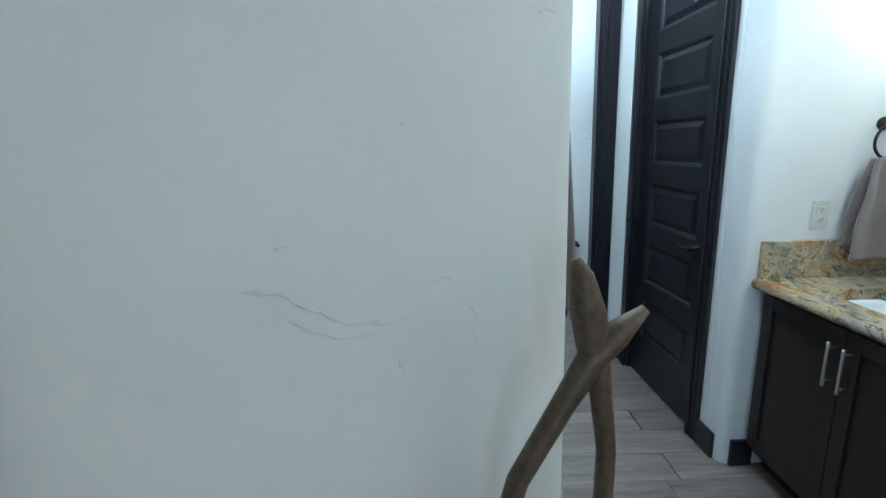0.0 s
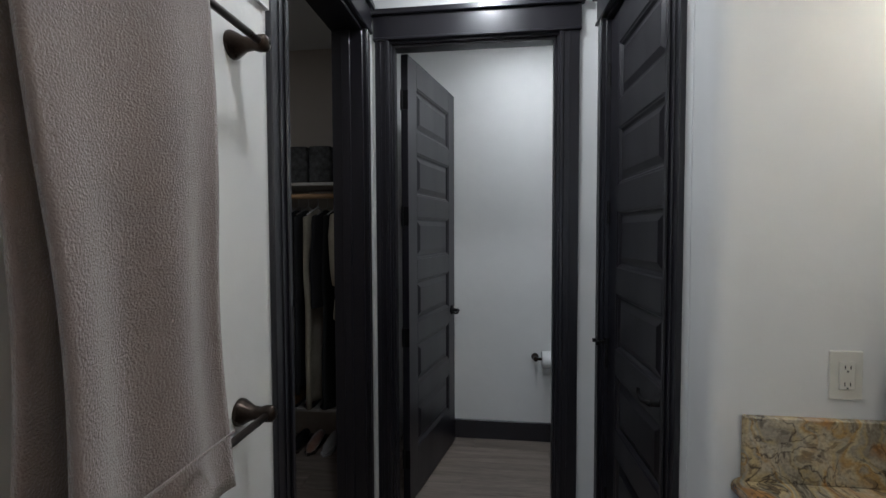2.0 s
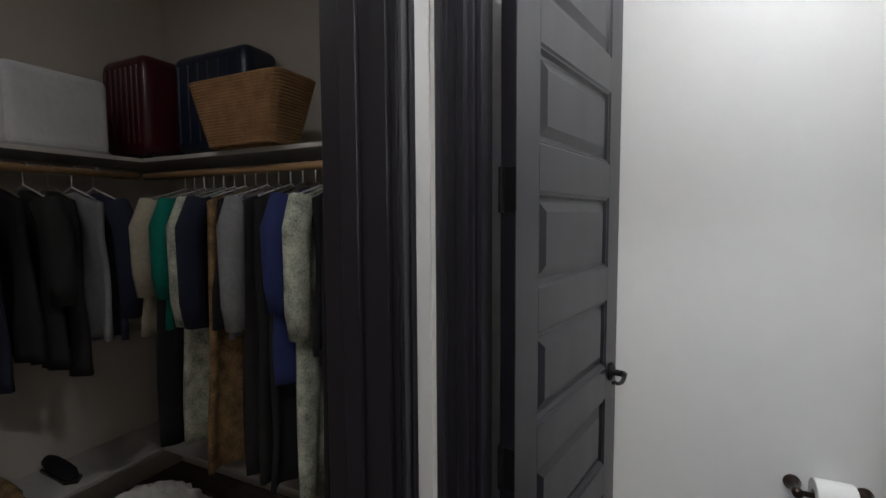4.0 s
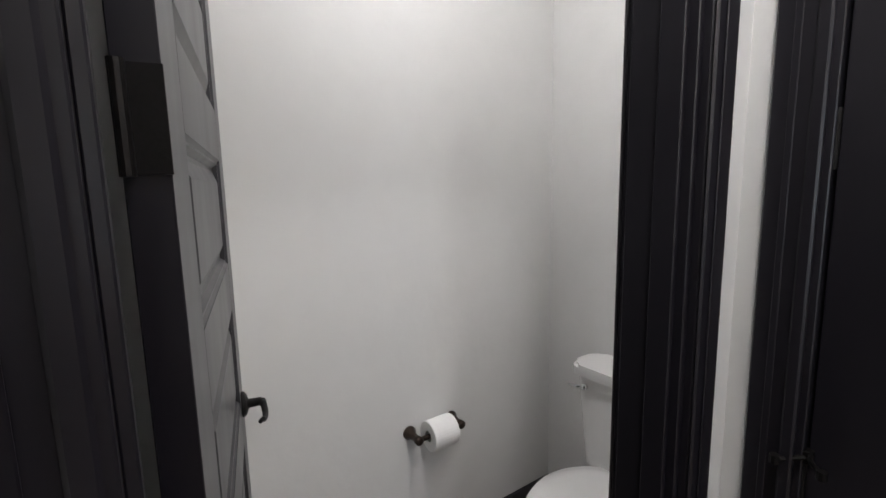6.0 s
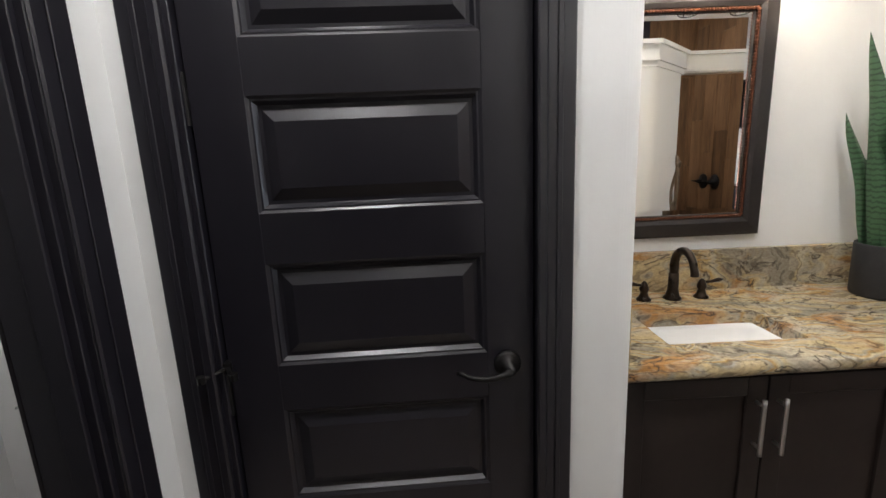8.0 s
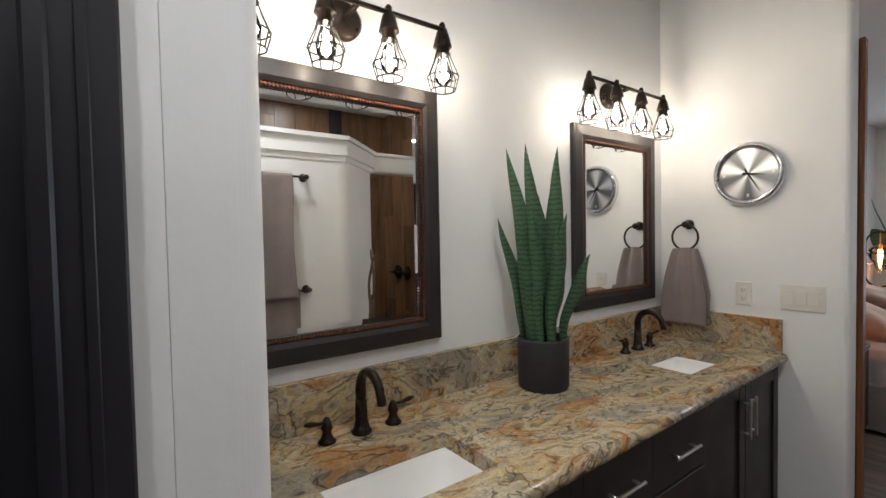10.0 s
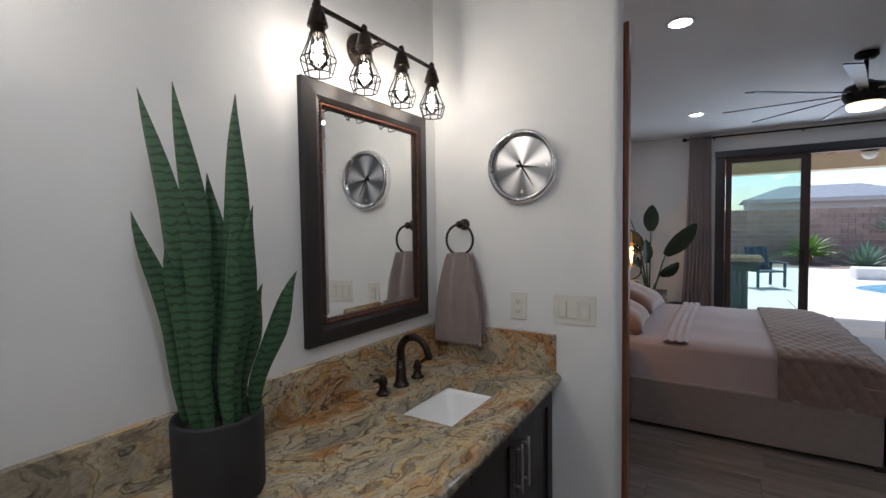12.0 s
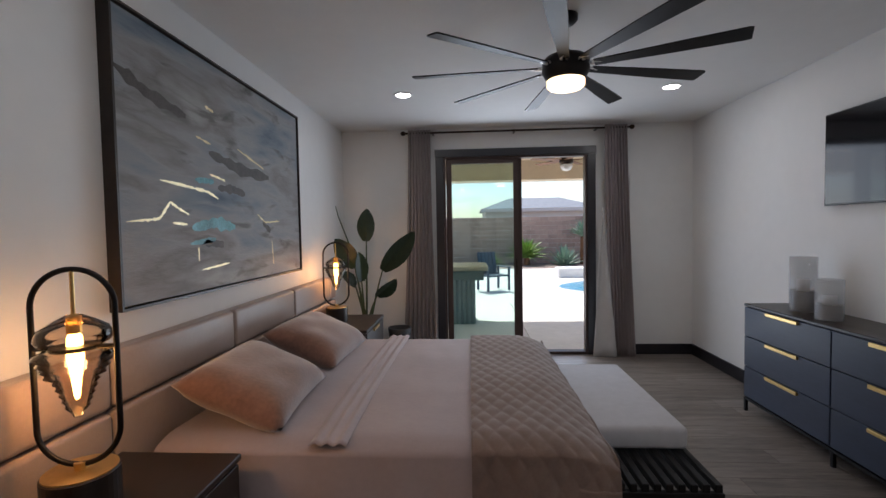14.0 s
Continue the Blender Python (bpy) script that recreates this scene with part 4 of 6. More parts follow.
# forked branch standing beside the angled wall
branch = thing("driftwood_branch", (0.49, 0.62, 0), "tall forked dark driftwood branch standing beside the angled wall", "branch")
part("trunk", sweep(bmesh.new(), [(0.485, 0.62, 0.001), (0.478, 0.615, 0.25), (0.49, 0.612, 0.5), (0.47, 0.62, 0.70), (0.488, 0.61, 0.88), (0.492, 0.608, 1.0), (0.495, 0.608, 1.03)], [0.036, 0.030, 0.026, 0.027, 0.024, 0.021, 0.012], 14), DRIFT, branch, smooth=True)
part("tine", sweep(bmesh.new(), [(0.490, 0.610, 0.97), (0.517, 0.607, 1.04), (0.530, 0.605, 1.11), (0.531, 0.604, 1.19), (0.522, 0.604, 1.265), (0.514, 0.605, 1.305), (0.509, 0.606, 1.335), (0.502, 0.607, 1.368), (0.497, 0.608, 1.384)], [0.015, 0.011, 0.0095, 0.0095, 0.011, 0.016, 0.0165, 0.012, 0.005], 12), DRIFT, branch, smooth=True)
part("tine", sweep(bmesh.new(), [(0.488, 0.612, 0.93), (0.440, 0.602, 1.03), (0.426, 0.598, 1.10), (0.443, 0.597, 1.165), (0.487, 0.60, 1.245), (0.512, 0.602, 1.288), (0.535, 0.604, 1.312), (0.562, 0.606, 1.335)], [0.016, 0.012, 0.011, 0.011, 0.0115, 0.014, 0.0135, 0.005], 12), DRIFT, branch, smooth=True)
for px, py, pz in ((0.50, 0.588, 0.80), (0.474, 0.594, 0.62), (0.510, 0.62, 0.42)):
    part("knot", lathe(bmesh.new(), (px, py, pz), [(0.002, -0.014), (0.010, -0.008), (0.012, 0.0), (0.008, 0.010), (0.002, 0.014)], 10), DRIFT, branch, smooth=True)

# drywall scuffs on the angled wall
SCUFF = mat("scuffed_paint", (0.70, 0.70, 0.69), 0.7, scale=30, var=0.05, bump=0.002, bscale=90)
dvec, tvec, base = Vector((0.707, -0.707, 0)), Vector((0.707, 0.707, 0)), Vector((0.472, 0.742, 0))
SCUFFS = (((-0.326, 1.395), (-0.301, 1.387), (-0.279, 1.369), (-0.243, 1.345), (-0.213, 1.341)), ((-0.296, 1.364), (-0.259, 1.338), (-0.222, 1.329)), ((-0.224, 1.339), (-0.178, 1.331)), ((-0.301, 1.421), (-0.289, 1.420)),
          ((-0.124, 1.629), (-0.110, 1.627)), ((-0.192, 1.653), (-0.182, 1.647)), ((-0.178, 1.507), (-0.172, 1.506)), ((-0.094, 1.319), (-0.084, 1.303), (-0.090, 1.285), (-0.078, 1.264)), ((-0.196, 1.294), (-0.188, 1.276)),
          ((0.031, 1.628), (0.053, 1.634), (0.082, 1.634)), ((0.039, 1.620), (0.046, 1.617)), ((0.141, 1.491), (0.160, 1.493)), ((-0.157, 1.355), (-0.133, 1.360), (-0.120, 1.355)), ((-0.180, 1.620), (-0.161, 1.619)))
for k, line in enumerate(SCUFFS):
    pts = []
    for (a0, z0), (a1, z1) in zip(line, line[1:]):
        pts += [base + tvec * (a0 + (a1 - a0) * q / 4) + dvec * 0.0004 + Vector((0, 0, z0 + (z1 - z0) * q / 4 + 0.0012 * math.sin(q * 1.9 + k))) for q in range(4)]
    pts.append(base + tvec * line[-1][0] + Vector((0, 0, line[-1][1])))
    solo("wall_scuff", sweep(bmesh.new(), pts, [0.0003] + [0.0011 + 0.0006 * math.sin(q * 2.3 + k) for q in range(len(pts) - 2)] + [0.0003], 6), SCUFF, kind="structure", smooth=True)

# snake plant
plant = thing("snake_plant", (2.13, 0.90, CT), "tall variegated snake plant in a matte charcoal pot", "plant")
pc = Vector((2.13, 0.90, CT))
part("pot", lathe(bmesh.new(), pc, [(0.090, 0.001), (0.094, 0.01), (0.096, 0.182), (0.094, 0.188), (0.088, 0.188), (0.086, 0.165)], 40), POT, plant, smooth=True)
part("soil", lathe(bmesh.new(), pc, [(0.0865, 0.150), (0.0865, 0.163), (0.03, 0.168)], 24), SOIL, plant, smooth=True)


def blade(bm, root, tip, wid, twist, curl, seg=14):
    root, tip = Vector(root), Vector(tip)
    d = tip - root
    side = Matrix.Rotation(twist, 3, "Z") @ Vector((0, 1, 0))
    outw = side.cross(Vector((0, 0, 1)))
    rows_ = []
    for k in range(seg + 1):
        t = k / seg
        lean = Vector((d.x, d.y, 0)) * (t ** 1.7) + Vector((0, 0, d.z * t))
        w = wid * (0.42 + 0.58 * t / 0.55) if t < 0.55 else wid * max(0.02, (1 - ((t - 0.55) / 0.45) ** 2.0))
        s2 = Matrix.Rotation(0.5 * curl * t, 3, "Z") @ side
        o2 = s2.cross(Vector((0, 0, 1)))
        rows_.append([bm.verts.new(root + lean + s2 * w * q + o2 * (abs(q) ** 2) * w * 0.55 + s2 * 0.006 * math.sin(9 * t + twist)) for q in (-1, -0.5, 0, 0.5, 1)])
    for a, b in zip(rows_, rows_[1:]):
        for k in range(4):
            bm.faces.new((a[k], a[k + 1], b[k + 1], b[k]))


rng = random.Random(3)
CLUMP = ((0.122, 0.02, 0.895, 0.034), (0.052, 0.03, 0.908, 0.033), (-0.065, 0.01, 0.895, 0.034), (0.005, -0.02, 0.725, 0.035), (-0.040, -0.03, 0.735, 0.036), (0.160, -0.02, 0.640, 0.027), (-0.095, 0.02, 0.650, 0.030), (-0.182, -0.01, 0.500, 0.029),
         (0.032, -0.07, 0.545, 0.032), (0.012, -0.09, 0.520, 0.027), (0.117, -0.04, 0.520, 0.032), (-0.075, -0.07, 0.560, 0.031), (-0.055, 0.06, 0.60, 0.030), (0.07, 0.06, 0.56, 0.030), (0.082, -0.06, 0.275, 0.019), (-0.10, -0.05, 0.47, 0.026), (-0.02, -0.10, 0.40, 0.026), (0.03, 0.07, 0.66, 0.030))
for side_, dep, hh, wd in CLUMP:
    off = Vector((0.70, 0.71, 0)) * side_ + Vector((0.71, -0.70, 0)) * -dep
    root = Vector((0.70, 0.71, 0)) * side_ * 0.42 + Vector((0.71, -0.70, 0)) * -dep * 0.7
    bm = bmesh.new()
    blade(bm, pc + root + Vector((0, 0, 0.15)), pc + root * 0.0 + off + Vector((0, 0, hh)), wd * 0.88, -0.78 + rng.uniform(-0.5, 0.5), rng.uniform(-0.8, 0.8))
    part("leaf", bm, SNAKE, plant, smooth=True)

# ---- toilet room ----
toilet = thing("toilet", (1.85, 3.62, 0), "white two-piece toilet with closed lid", "toilet")
TY = 3.60


def oval(bm, sections, seg=36):
    rings = []
    for cx_, hl, hw, z in sections:
        ring = []
        for k in range(seg):
            a = 2 * math.pi * k / seg
            e = math.cos(a)
            ring.append(bm.verts.new((cx_ - hl * e, TY + hw * math.sin(a) * (1 - 0.12 * max(0, e)), z)))
        rings.append(ring)
    for a, b in zip(rings, rings[1:]):
        for k in range(seg):
            bm.faces.new((a[k], a[(k + 1) % seg], b[(k + 1) % seg], b[k]))
    bm.faces.new(rings[0][::-1])
    bm.faces.new(rings[-1])
    return bm


part("bowl", oval(bmesh.new(), [(1.84, 0.20, 0.10, 0.0), (1.83, 0.20, 0.105, 0.10), (1.80, 0.22, 0.12, 0.2), (1.775, 0.24, 0.165, 0.32), (1.772, 0.245, 0.182, 0.385), (1.772, 0.243, 0.18, 0.395)]), PORCELAIN, toilet, smooth=True)
part("seat", oval(bmesh.new(), [(1.77, 0.243, 0.182, 0.397), (1.768, 0.248, 0.186, 0.405), (1.768, 0.246, 0.184, 0.414)]), PORCELAIN, toilet, smooth=True)
part("lid", oval(bmesh.new(), [(1.768, 0.244, 0.183, 0.416), (1.768, 0.248, 0.186, 0.424), (1.768, 0.238, 0.178, 0.434), (1.768, 0.18, 0.13, 0.438)]), PORCELAIN, toilet, "closed white lid", True)
bm = prism(bmesh.new(), rounded([(1.955, TY - 0.20), (2.105, TY - 0.20), (2.105, TY + 0.20), (1.955, TY + 0.20)], 0.04), 0.42, 0.79)
for v in bm.verts:
    if v.co.z < 0.5:
        v.co.x = 2.105 - (2.105 - v.co.x) * 0.85
        v.co.y = TY + (v.co.y - TY) * 0.86
part("tank", bm, PORCELAIN, toilet, smooth=False)
bm = prism(bmesh.new(), rounded([(1.935, TY - 0.215), (2.112, TY - 0.215), (2.112, TY + 0.215), (1.935, TY + 0.215)], 0.05), 0.79, 0.832)
bmesh.ops.bevel(bm, geom=[e for e in bm.edges if all(v.co.z > 0.83 for v in e.verts)], offset=0.012, segments=3, affect="EDGES")
part("tank_lid", bm, PORCELAIN, toilet)
bm = lathe(bmesh.new(), (1.957, TY + 0.15, 0.745), [(0.012, 0), (0.012, -0.012), (0.008, -0.016)], 14, "x")
sweep(bm, [(1.943, TY + 0.15, 0.745), (1.938, TY + 0.18, 0.742), (1.936, TY + 0.215, 0.738)], [0.006, 0.0065, 0.005], 8)
part("flush_lever", bm, CHROME, toilet, "chrome flush lever", True)
part("hinge_block", boxes((1.965, 1.99, TY - 0.09, TY + 0.09, 0.397, 0.43), bevel=0.006, seg=2), PORCELAIN, toilet)

holder = thing("toilet_paper_holder", (1.455, 4.08, 0.61), "bronze two-post toilet paper holder", "paper holder")
for xx in (1.36, 1.55):
    part("post", lathe(bmesh.new(), (xx, 4.079, 0.61), [(0.026, 0), (0.026, -0.008), (0.016, -0.02), (0.012, -0.05), (0.016, -0.062), (0.016, -0.078), (0.008, -0.084)], 18, "y"), BRONZE, holder, smooth=True)
part("spindle", sweep(bmesh.new(), [(1.36, 4.012, 0.61), (1.55, 4.012, 0.61)], 0.009, 10), BRONZE, holder, smooth=True)
roll = thing("toilet_paper_roll", (1.455, 4.012, 0.6), "white toilet paper roll on the holder", "toilet paper")
bm = lathe(bmesh.new(), (1.455, 4.012, 0.61), [(0.02, -0.053), (0.054, -0.053), (0.056, -0.05), (0.056, 0.05), (0.054, 0.053), (0.02, 0.053)], 32, "x", False)
part("paper", bm, PAPER, roll, smooth=False)

# ---- shower ----
valve_things = []
for xx in (-0.42, -0.605):
    ob = thing("shower_valve", (xx, -0.30, 1.09), "dark bronze round shower valve with lever", "shower valve", "shower valves")
    part("escutcheon", lathe(bmesh.new(), (xx, -0.278, 1.09), [(0.075, 0), (0.075, 0.006), (0.06, 0.014), (0.02, 0.018), (0.018, 0.06), (0.01, 0.065)], 28, "y"), IRON, ob, smooth=True)
    part("lever", sweep(bmesh.new(), [(xx, -0.22, 1.09), (xx - 0.05, -0.205, 1.093), (xx - 0.08, -0.20, 1.096)], [0.009, 0.007, 0.005], 8), IRON, ob, smooth=True)

# ---- bedroom ----
slider = thing("window_1", (0.29, -5.85, 0), "black-cased sliding patio door, one half open", "sliding door")
slider["kind"] = "structure"
DARKFRAME = mat("bronze_aluminium", (0.075, 0.050, 0.045), 0.4, 0.3, scale=10, var=0.15)
part("casing", boxes((-0.66, -0.565, -5.83, -5.805, 0, 2.405), (1.145, 1.24, -5.83, -5.805, 0, 2.405), (-0.668, 1.248, -5.83, -5.802, 2.405, 2.497), bevel=0.003), BLACK, slider)
part("outer_frame", boxes((-0.585, -0.545, -5.94, -5.83, 0, 2.425), (1.125, 1.165, -5.94, -5.83, 0, 2.425), (-0.545, 1.125, -5.94, -5.83, 2.385, 2.425), (-0.545, 1.125, -5.94, -5.83, 0, 0.03), bevel=0.002), DARKFRAME, slider)
for name, a, b, yy in (("fixed_sash", 0.20, 1.12, -5.915), ("sliding_sash", 0.255, 1.10, -5.868)):
    sash = part(name, boxes((a, a + 0.05, yy - 0.018, yy + 0.018, 0.032, 2.383), (b - 0.05, b, yy - 0.018, yy + 0.018, 0.032, 2.383), (a + 0.05, b - 0.05, yy - 0.018, yy + 0.018, 0.032, 0.10), (a + 0.05, b - 0.05, yy - 0.018, yy + 0.018, 2.33, 2.383), bevel=0.002), DARKFRAME, slider)
    p = part("pane", boxes((a + 0.05, b - 0.05, yy - 0.004, yy + 0.004, 0.10, 2.33)), GLASS, sash)
    p.visible_shadow = False
part("pull_handle", boxes((0.268, 0.288, -5.85, -5.82, 0.98, 1.16), bevel=0.004), BRONZE, slider)

rod = thing("curtain_rod", (0.28, -5.72, 2.685), "dark metal curtain rod with ball finials", "curtain rod")
part("pole", sweep(bmesh.new(), [(-1.03, -5.72, 2.683), (1.595, -5.72, 2.683)], 0.012, 10), BRONZE, rod, smooth=True)
for xx in (-1.05, 1.615):
    part("finial", lathe(bmesh.new(), (xx, -5.72, 2.683), [(0.004, -0.03), (0.022, -0.02), (0.028, 0.0), (0.022, 0.02), (0.004, 0.03)], 16, "x"), BRONZE, rod, smooth=True)
for xx in (-0.65, 0.30, 1.26):
    part("bracket", boxes((xx - 0.01, xx + 0.01, -5.83, -5.715, 2.668, 2.68)), BRONZE, rod)


def curtain(xa, xb, xa2, xb2, label, lining=False):
    ob = thing("curtain", ((xa + xb) / 2, -5.72, 0), label, "curtain", "slider curtains")

    def f(u, v):
        w = v ** 1.5
        x = (xa + (xb - xa) * u) * (1 - w) + (xa2 + (xb2 - xa2) * u) * w
        return (x + 0.006 * math.sin(u * 90 + 3 * v), -5.715 + 0.038 * math.sin(u * math.pi * 15 + 0.7 * math.sin(3 * v)) * (0.75 + 0.35 * v), 2.715 - 2.70 * v)
    part("drape", sheet(bmesh.new(), f, 110, 24, 0.002), CURTAIN, ob, smooth=True)
    if lining:
        def g(u, v):
            return (xa2 + 0.20 * u * v + 0.03, -5.785 + 0.02 * math.sin(u * 9) * v, 2.2 - 2.185 * v)
        part("lining", sheet(bmesh.new(), g, 14, 20, 0.002), LINING, ob, "pale curtain lining showing at the edge", True)
        part("lining_edge", sheet(bmesh.new(), lambda u, v: (-0.70 + 0.12 * v * u - 0.16 * v * (1 - u), -5.66 + 0.015 * math.sin(7 * u), 1.75 - 1.735 * v), 8, 16, 0.002), LINING, ob, smooth=True)


curtain(1.29, 1.55, 1.24, 1.66, "taupe floor-length curtain drawn to the side")
curtain(-0.995, -0.745, -1.08, -0.80, "taupe floor-length curtain with pale lining, drawn aside", True)

# bed
bed = thing("bed", (1.25, -3.12, 0), "king bed with oatmeal frame, mauve sheets and panelled headboard", "bed")
part("side_rail", boxes((0.29, 2.2, -2.165, -2.10, 0.03, 0.365), bevel=0.015, seg=3), UPHOLSTERY, bed)
part("side_rail", boxes((0.29, 2.2, -4.14, -4.075, 0.03, 0.365), bevel=0.015, seg=3), UPHOLSTERY, bed)
part("foot_rail", boxes((0.285, 0.35, -4.14, -2.10, 0.03, 0.37), bevel=0.015, seg=3), UPHOLSTERY, bed)
for xx, yy in ((0.34, -2.14), (0.34, -4.1), (2.15, -2.14), (2.15, -4.1)):
    part("foot", boxes((xx - 0.03, xx + 0.03, yy - 0.03, yy + 0.03, 0, 0.032)), NIGHT, bed)
part("mattress", boxes((0.36, 2.20, -4.07, -2.17, 0.2, 0.60), bevel=0.05, seg=4), SHEET, bed, smooth=True)


def bedtop(x):
    return 0.652 + 0.006 * noise.noise((x * 2, 1.0, 0.3))


def cover(x0, x1, zt, out, zn, seed, puff=0.0, foot=False):
    """Bed linen over the mattress: across from the north drop to the south drop."""
    def f(u, v):
        x = x0 + (x1 - x0) * u
        s = v * 3.0
        ytop0, ytop1 = -2.155 + out, -4.09 - out
        L = zt - zn
        tot = 2 * L + (ytop0 - ytop1)
        d = v * tot
        wr = 0.010 * noise.noise((x * 2.2, d * 2.2, seed)) + 0.004 * noise.noise((x * 9, d * 3, seed))
        if d < L:
            k = d / L
            y, z = ytop0 + 0.03 * math.sin(k * 1.57) * 0 + 0.035 * (1 - k) ** 1.5 + 0.012 * math.sin(x * 22 + seed) * (1 - k) + wr * 0.8, zn + d - 0.03 * k ** 6
        elif d > tot - L:
            k = (tot - d) / L
            y, z = ytop1 - 0.03 * (1 - k), zn + (tot - d) - 0.03 * k ** 6
        else:
            k = (d - L) / (tot - 2 * L)
            y, z = ytop0 + (ytop1 - ytop0) * k, zt + wr - 0.03 * max(0, 1 - k * 14) ** 2 - 0.03 * max(0, 1 - (1 - k) * 14) ** 2
        if foot:
            q = max(0, (0.52 - x) / 0.24)
            z -= 0.055 * q ** 2 if z > 0.5 else 0
        if puff:
            a, b = (x + d * 0.55) * 38, (x - d * 0.55) * 38
            pz = puff * abs(math.sin(a)) ** 0.6 * abs(math.sin(b)) ** 0.6
            if L <= d <= tot - L:
                z += pz
            else:
                y += pz
        return (x, y, z)
    return f


part("sheet", sheet(bmesh.new(), cover(0.60, 2.19, 0.640, 0, 0.335, 2.0), 60, 120, 0), SHEET, bed, "mauve-grey sateen sheets, slightly wrinkled", True)
part("sheet_fold", sheet(bmesh.new(), lambda u, v: (1.36 + 0.16 * u + 0.012 * math.sin(4 * v), -2.15 - 1.92 * v, 0.646 + 0.012 * math.sin(u * math.pi * 3) ** 2 + 0.004 * noise.noise((u, v * 9, 1))), 24, 60, 0.004), SHEET, bed, smooth=True)
part("quilt", sheet(bmesh.new(), cover(0.262, 0.845, 0.658, 0.026, 0.345, 7.0, 0.008, True), 90, 260, 0), QUILT, bed, "taupe quilted coverlet folded at the foot", True)
bm = bmesh.new()
sheet(bm, lambda u, v: (0.268 - 0.012 * math.sin(u * 3.14), -2.15 - 1.93 * v, 0.60 - 0.26 * u + 0.006 * math.sin(v * 40)), 10, 40, 0.006)
part("quilt_drop", bm, QUILT, bed, smooth=True)
hb_y = (-1.27, -2.03, -2.95, -3.87, -4.78, -4.97)
hb = part("headboard", boxes((2.30, 2.384, -4.97, -1.27, 0.05, 1.055), bevel=0.012, seg=2), LEATHER, bed, "champagne leather headboard in padded panels")
for ya, yb in zip(hb_y, hb_y[1:]):
    for za, zb in ((0.22, 0.832), (0.846, 1.068)):
        part("pad", boxes((2.245, 2.302, yb + 0.006, ya - 0.006, za, zb), bevel=0.022, seg=4), LEATHER, hb, smooth=True)


def pillow(c, size, rot, label, seed):
    ob = thing("pillow", c, label, "pillow", "bed pillows")
    bm = bmesh.new()
    lx, ly, th = size
    for s in (1, -1):
        rows_ = []
        for i in range(21):
            row = []
            for j in range(21):
                u, v = i / 10 - 1, j / 10 - 1
                e = max(0, (1 - u ** 4) * (1 - v ** 4)) ** 0.55
                pin = 1 - 0.07 * (1 - abs(u) ** 2) * abs(v) ** 4
                pin2 = 1 - 0.07 * (1 - abs(v) ** 2) * abs(u) ** 4
                row.append(bm.verts.new((u * lx / 2 * pin2, v * ly / 2 * pin, s * th / 2 * e * (1 + 0.12 * noise.noise((u * 2, v * 2, seed))))))
            rows_.append(row)
        for i in range(20):
            for j in range(20):
                bm.faces.new((rows_[i][j], rows_[i + 1][j], rows_[i + 1][j + 1], rows_[i][j + 1]))
    bmesh.ops.remove_doubles(bm, verts=bm.verts[:], dist=0.0008)
    bm.transform(Euler([radians(a) for a in rot]).to_matrix().to_4x4())
    bm.transform(Matrix.Translation(c))
    part("case", bm, VELVET, ob, smooth=True)


pillow((1.93, -2.60, 0.765), (0.52, 0.74, 0.21), (0, -24, 3), "rose-brown velvet pillow leaning on the headboard", 1)
pillow((1.93, -3.52, 0.765), (0.52, 0.74, 0.21), (0, -24, -3), "rose-brown velvet pillow leaning on the headboard", 2)

# bench
bench = thing("slatted_bench", (0.02, -3.1, 0), "low black slatted wooden bench at the foot of the bed", "bench")
for k in range(10):
    xx = -0.275 + 0.0535 * k
    part("slat", boxes((xx, xx + 0.032, -3.82, -2.40, 0.325, 0.362), bevel=0.003), IRON, bench)
for yy in (-3.80, -2.425):
    part("rail", boxes((-0.282, 0.248, yy, yy + 0.03, 0.285, 0.324), bevel=0.002), IRON, bench)
for yy in (-3.82, -2.43):
    for xx in (-0.28, 0.215):
        part("leg", boxes((xx, xx + 0.03, yy, yy + 0.03, 0, 0.284), bevel=0.002), IRON, bench)
bc = thing("bench_cushion", (0.02, -3.25, 0.363), "long pale linen bench cushion", "cushion")
part("pad", boxes((-0.275, 0.245, -3.83, -2.71, 0.364, 0.485), bevel=0.03, seg=4), CUSHION, bc, smooth=True)


def nightstand(y0, y1):
    ob = thing("nightstand", (2.02, (y0 + y1) / 2, 0), "dark walnut two-drawer nightstand with brass pulls", "nightstand", "nightstands")
    part("body", boxes((1.767, 2.24, y0 + 0.008, y1 - 0.008, 0.09, 0.635), bevel=0.003), NIGHT, ob)
    part("top", boxes((1.748, 2.243, y0, y1, 0.636, 0.662), bevel=0.004), NIGHT, ob)
    for za, zb in ((0.365, 0.628), (0.10, 0.358)):
        d = part("drawer", boxes((1.751, 1.766, y0 + 0.02, y1 - 0.02, za, zb), bevel=0.002), NIGHT, ob)
        part("pull", boxes((1.733, 1.752, (y0 + y1) / 2 - 0.11, (y0 + y1) / 2 + 0.11, zb - 0.03, zb - 0.004), bevel=0.003), BRASS, d, "brass edge pull")
    for xx in (1.775, 2.19):
        for yy in (y0 + 0.02, y1 - 0.05):
            part("leg", boxes((xx, xx + 0.03, yy, yy + 0.03, 0, 0.09)), NIGHT, ob)


nightstand(-2.05, -1.285)
nightstand(-4.96, -4.20)


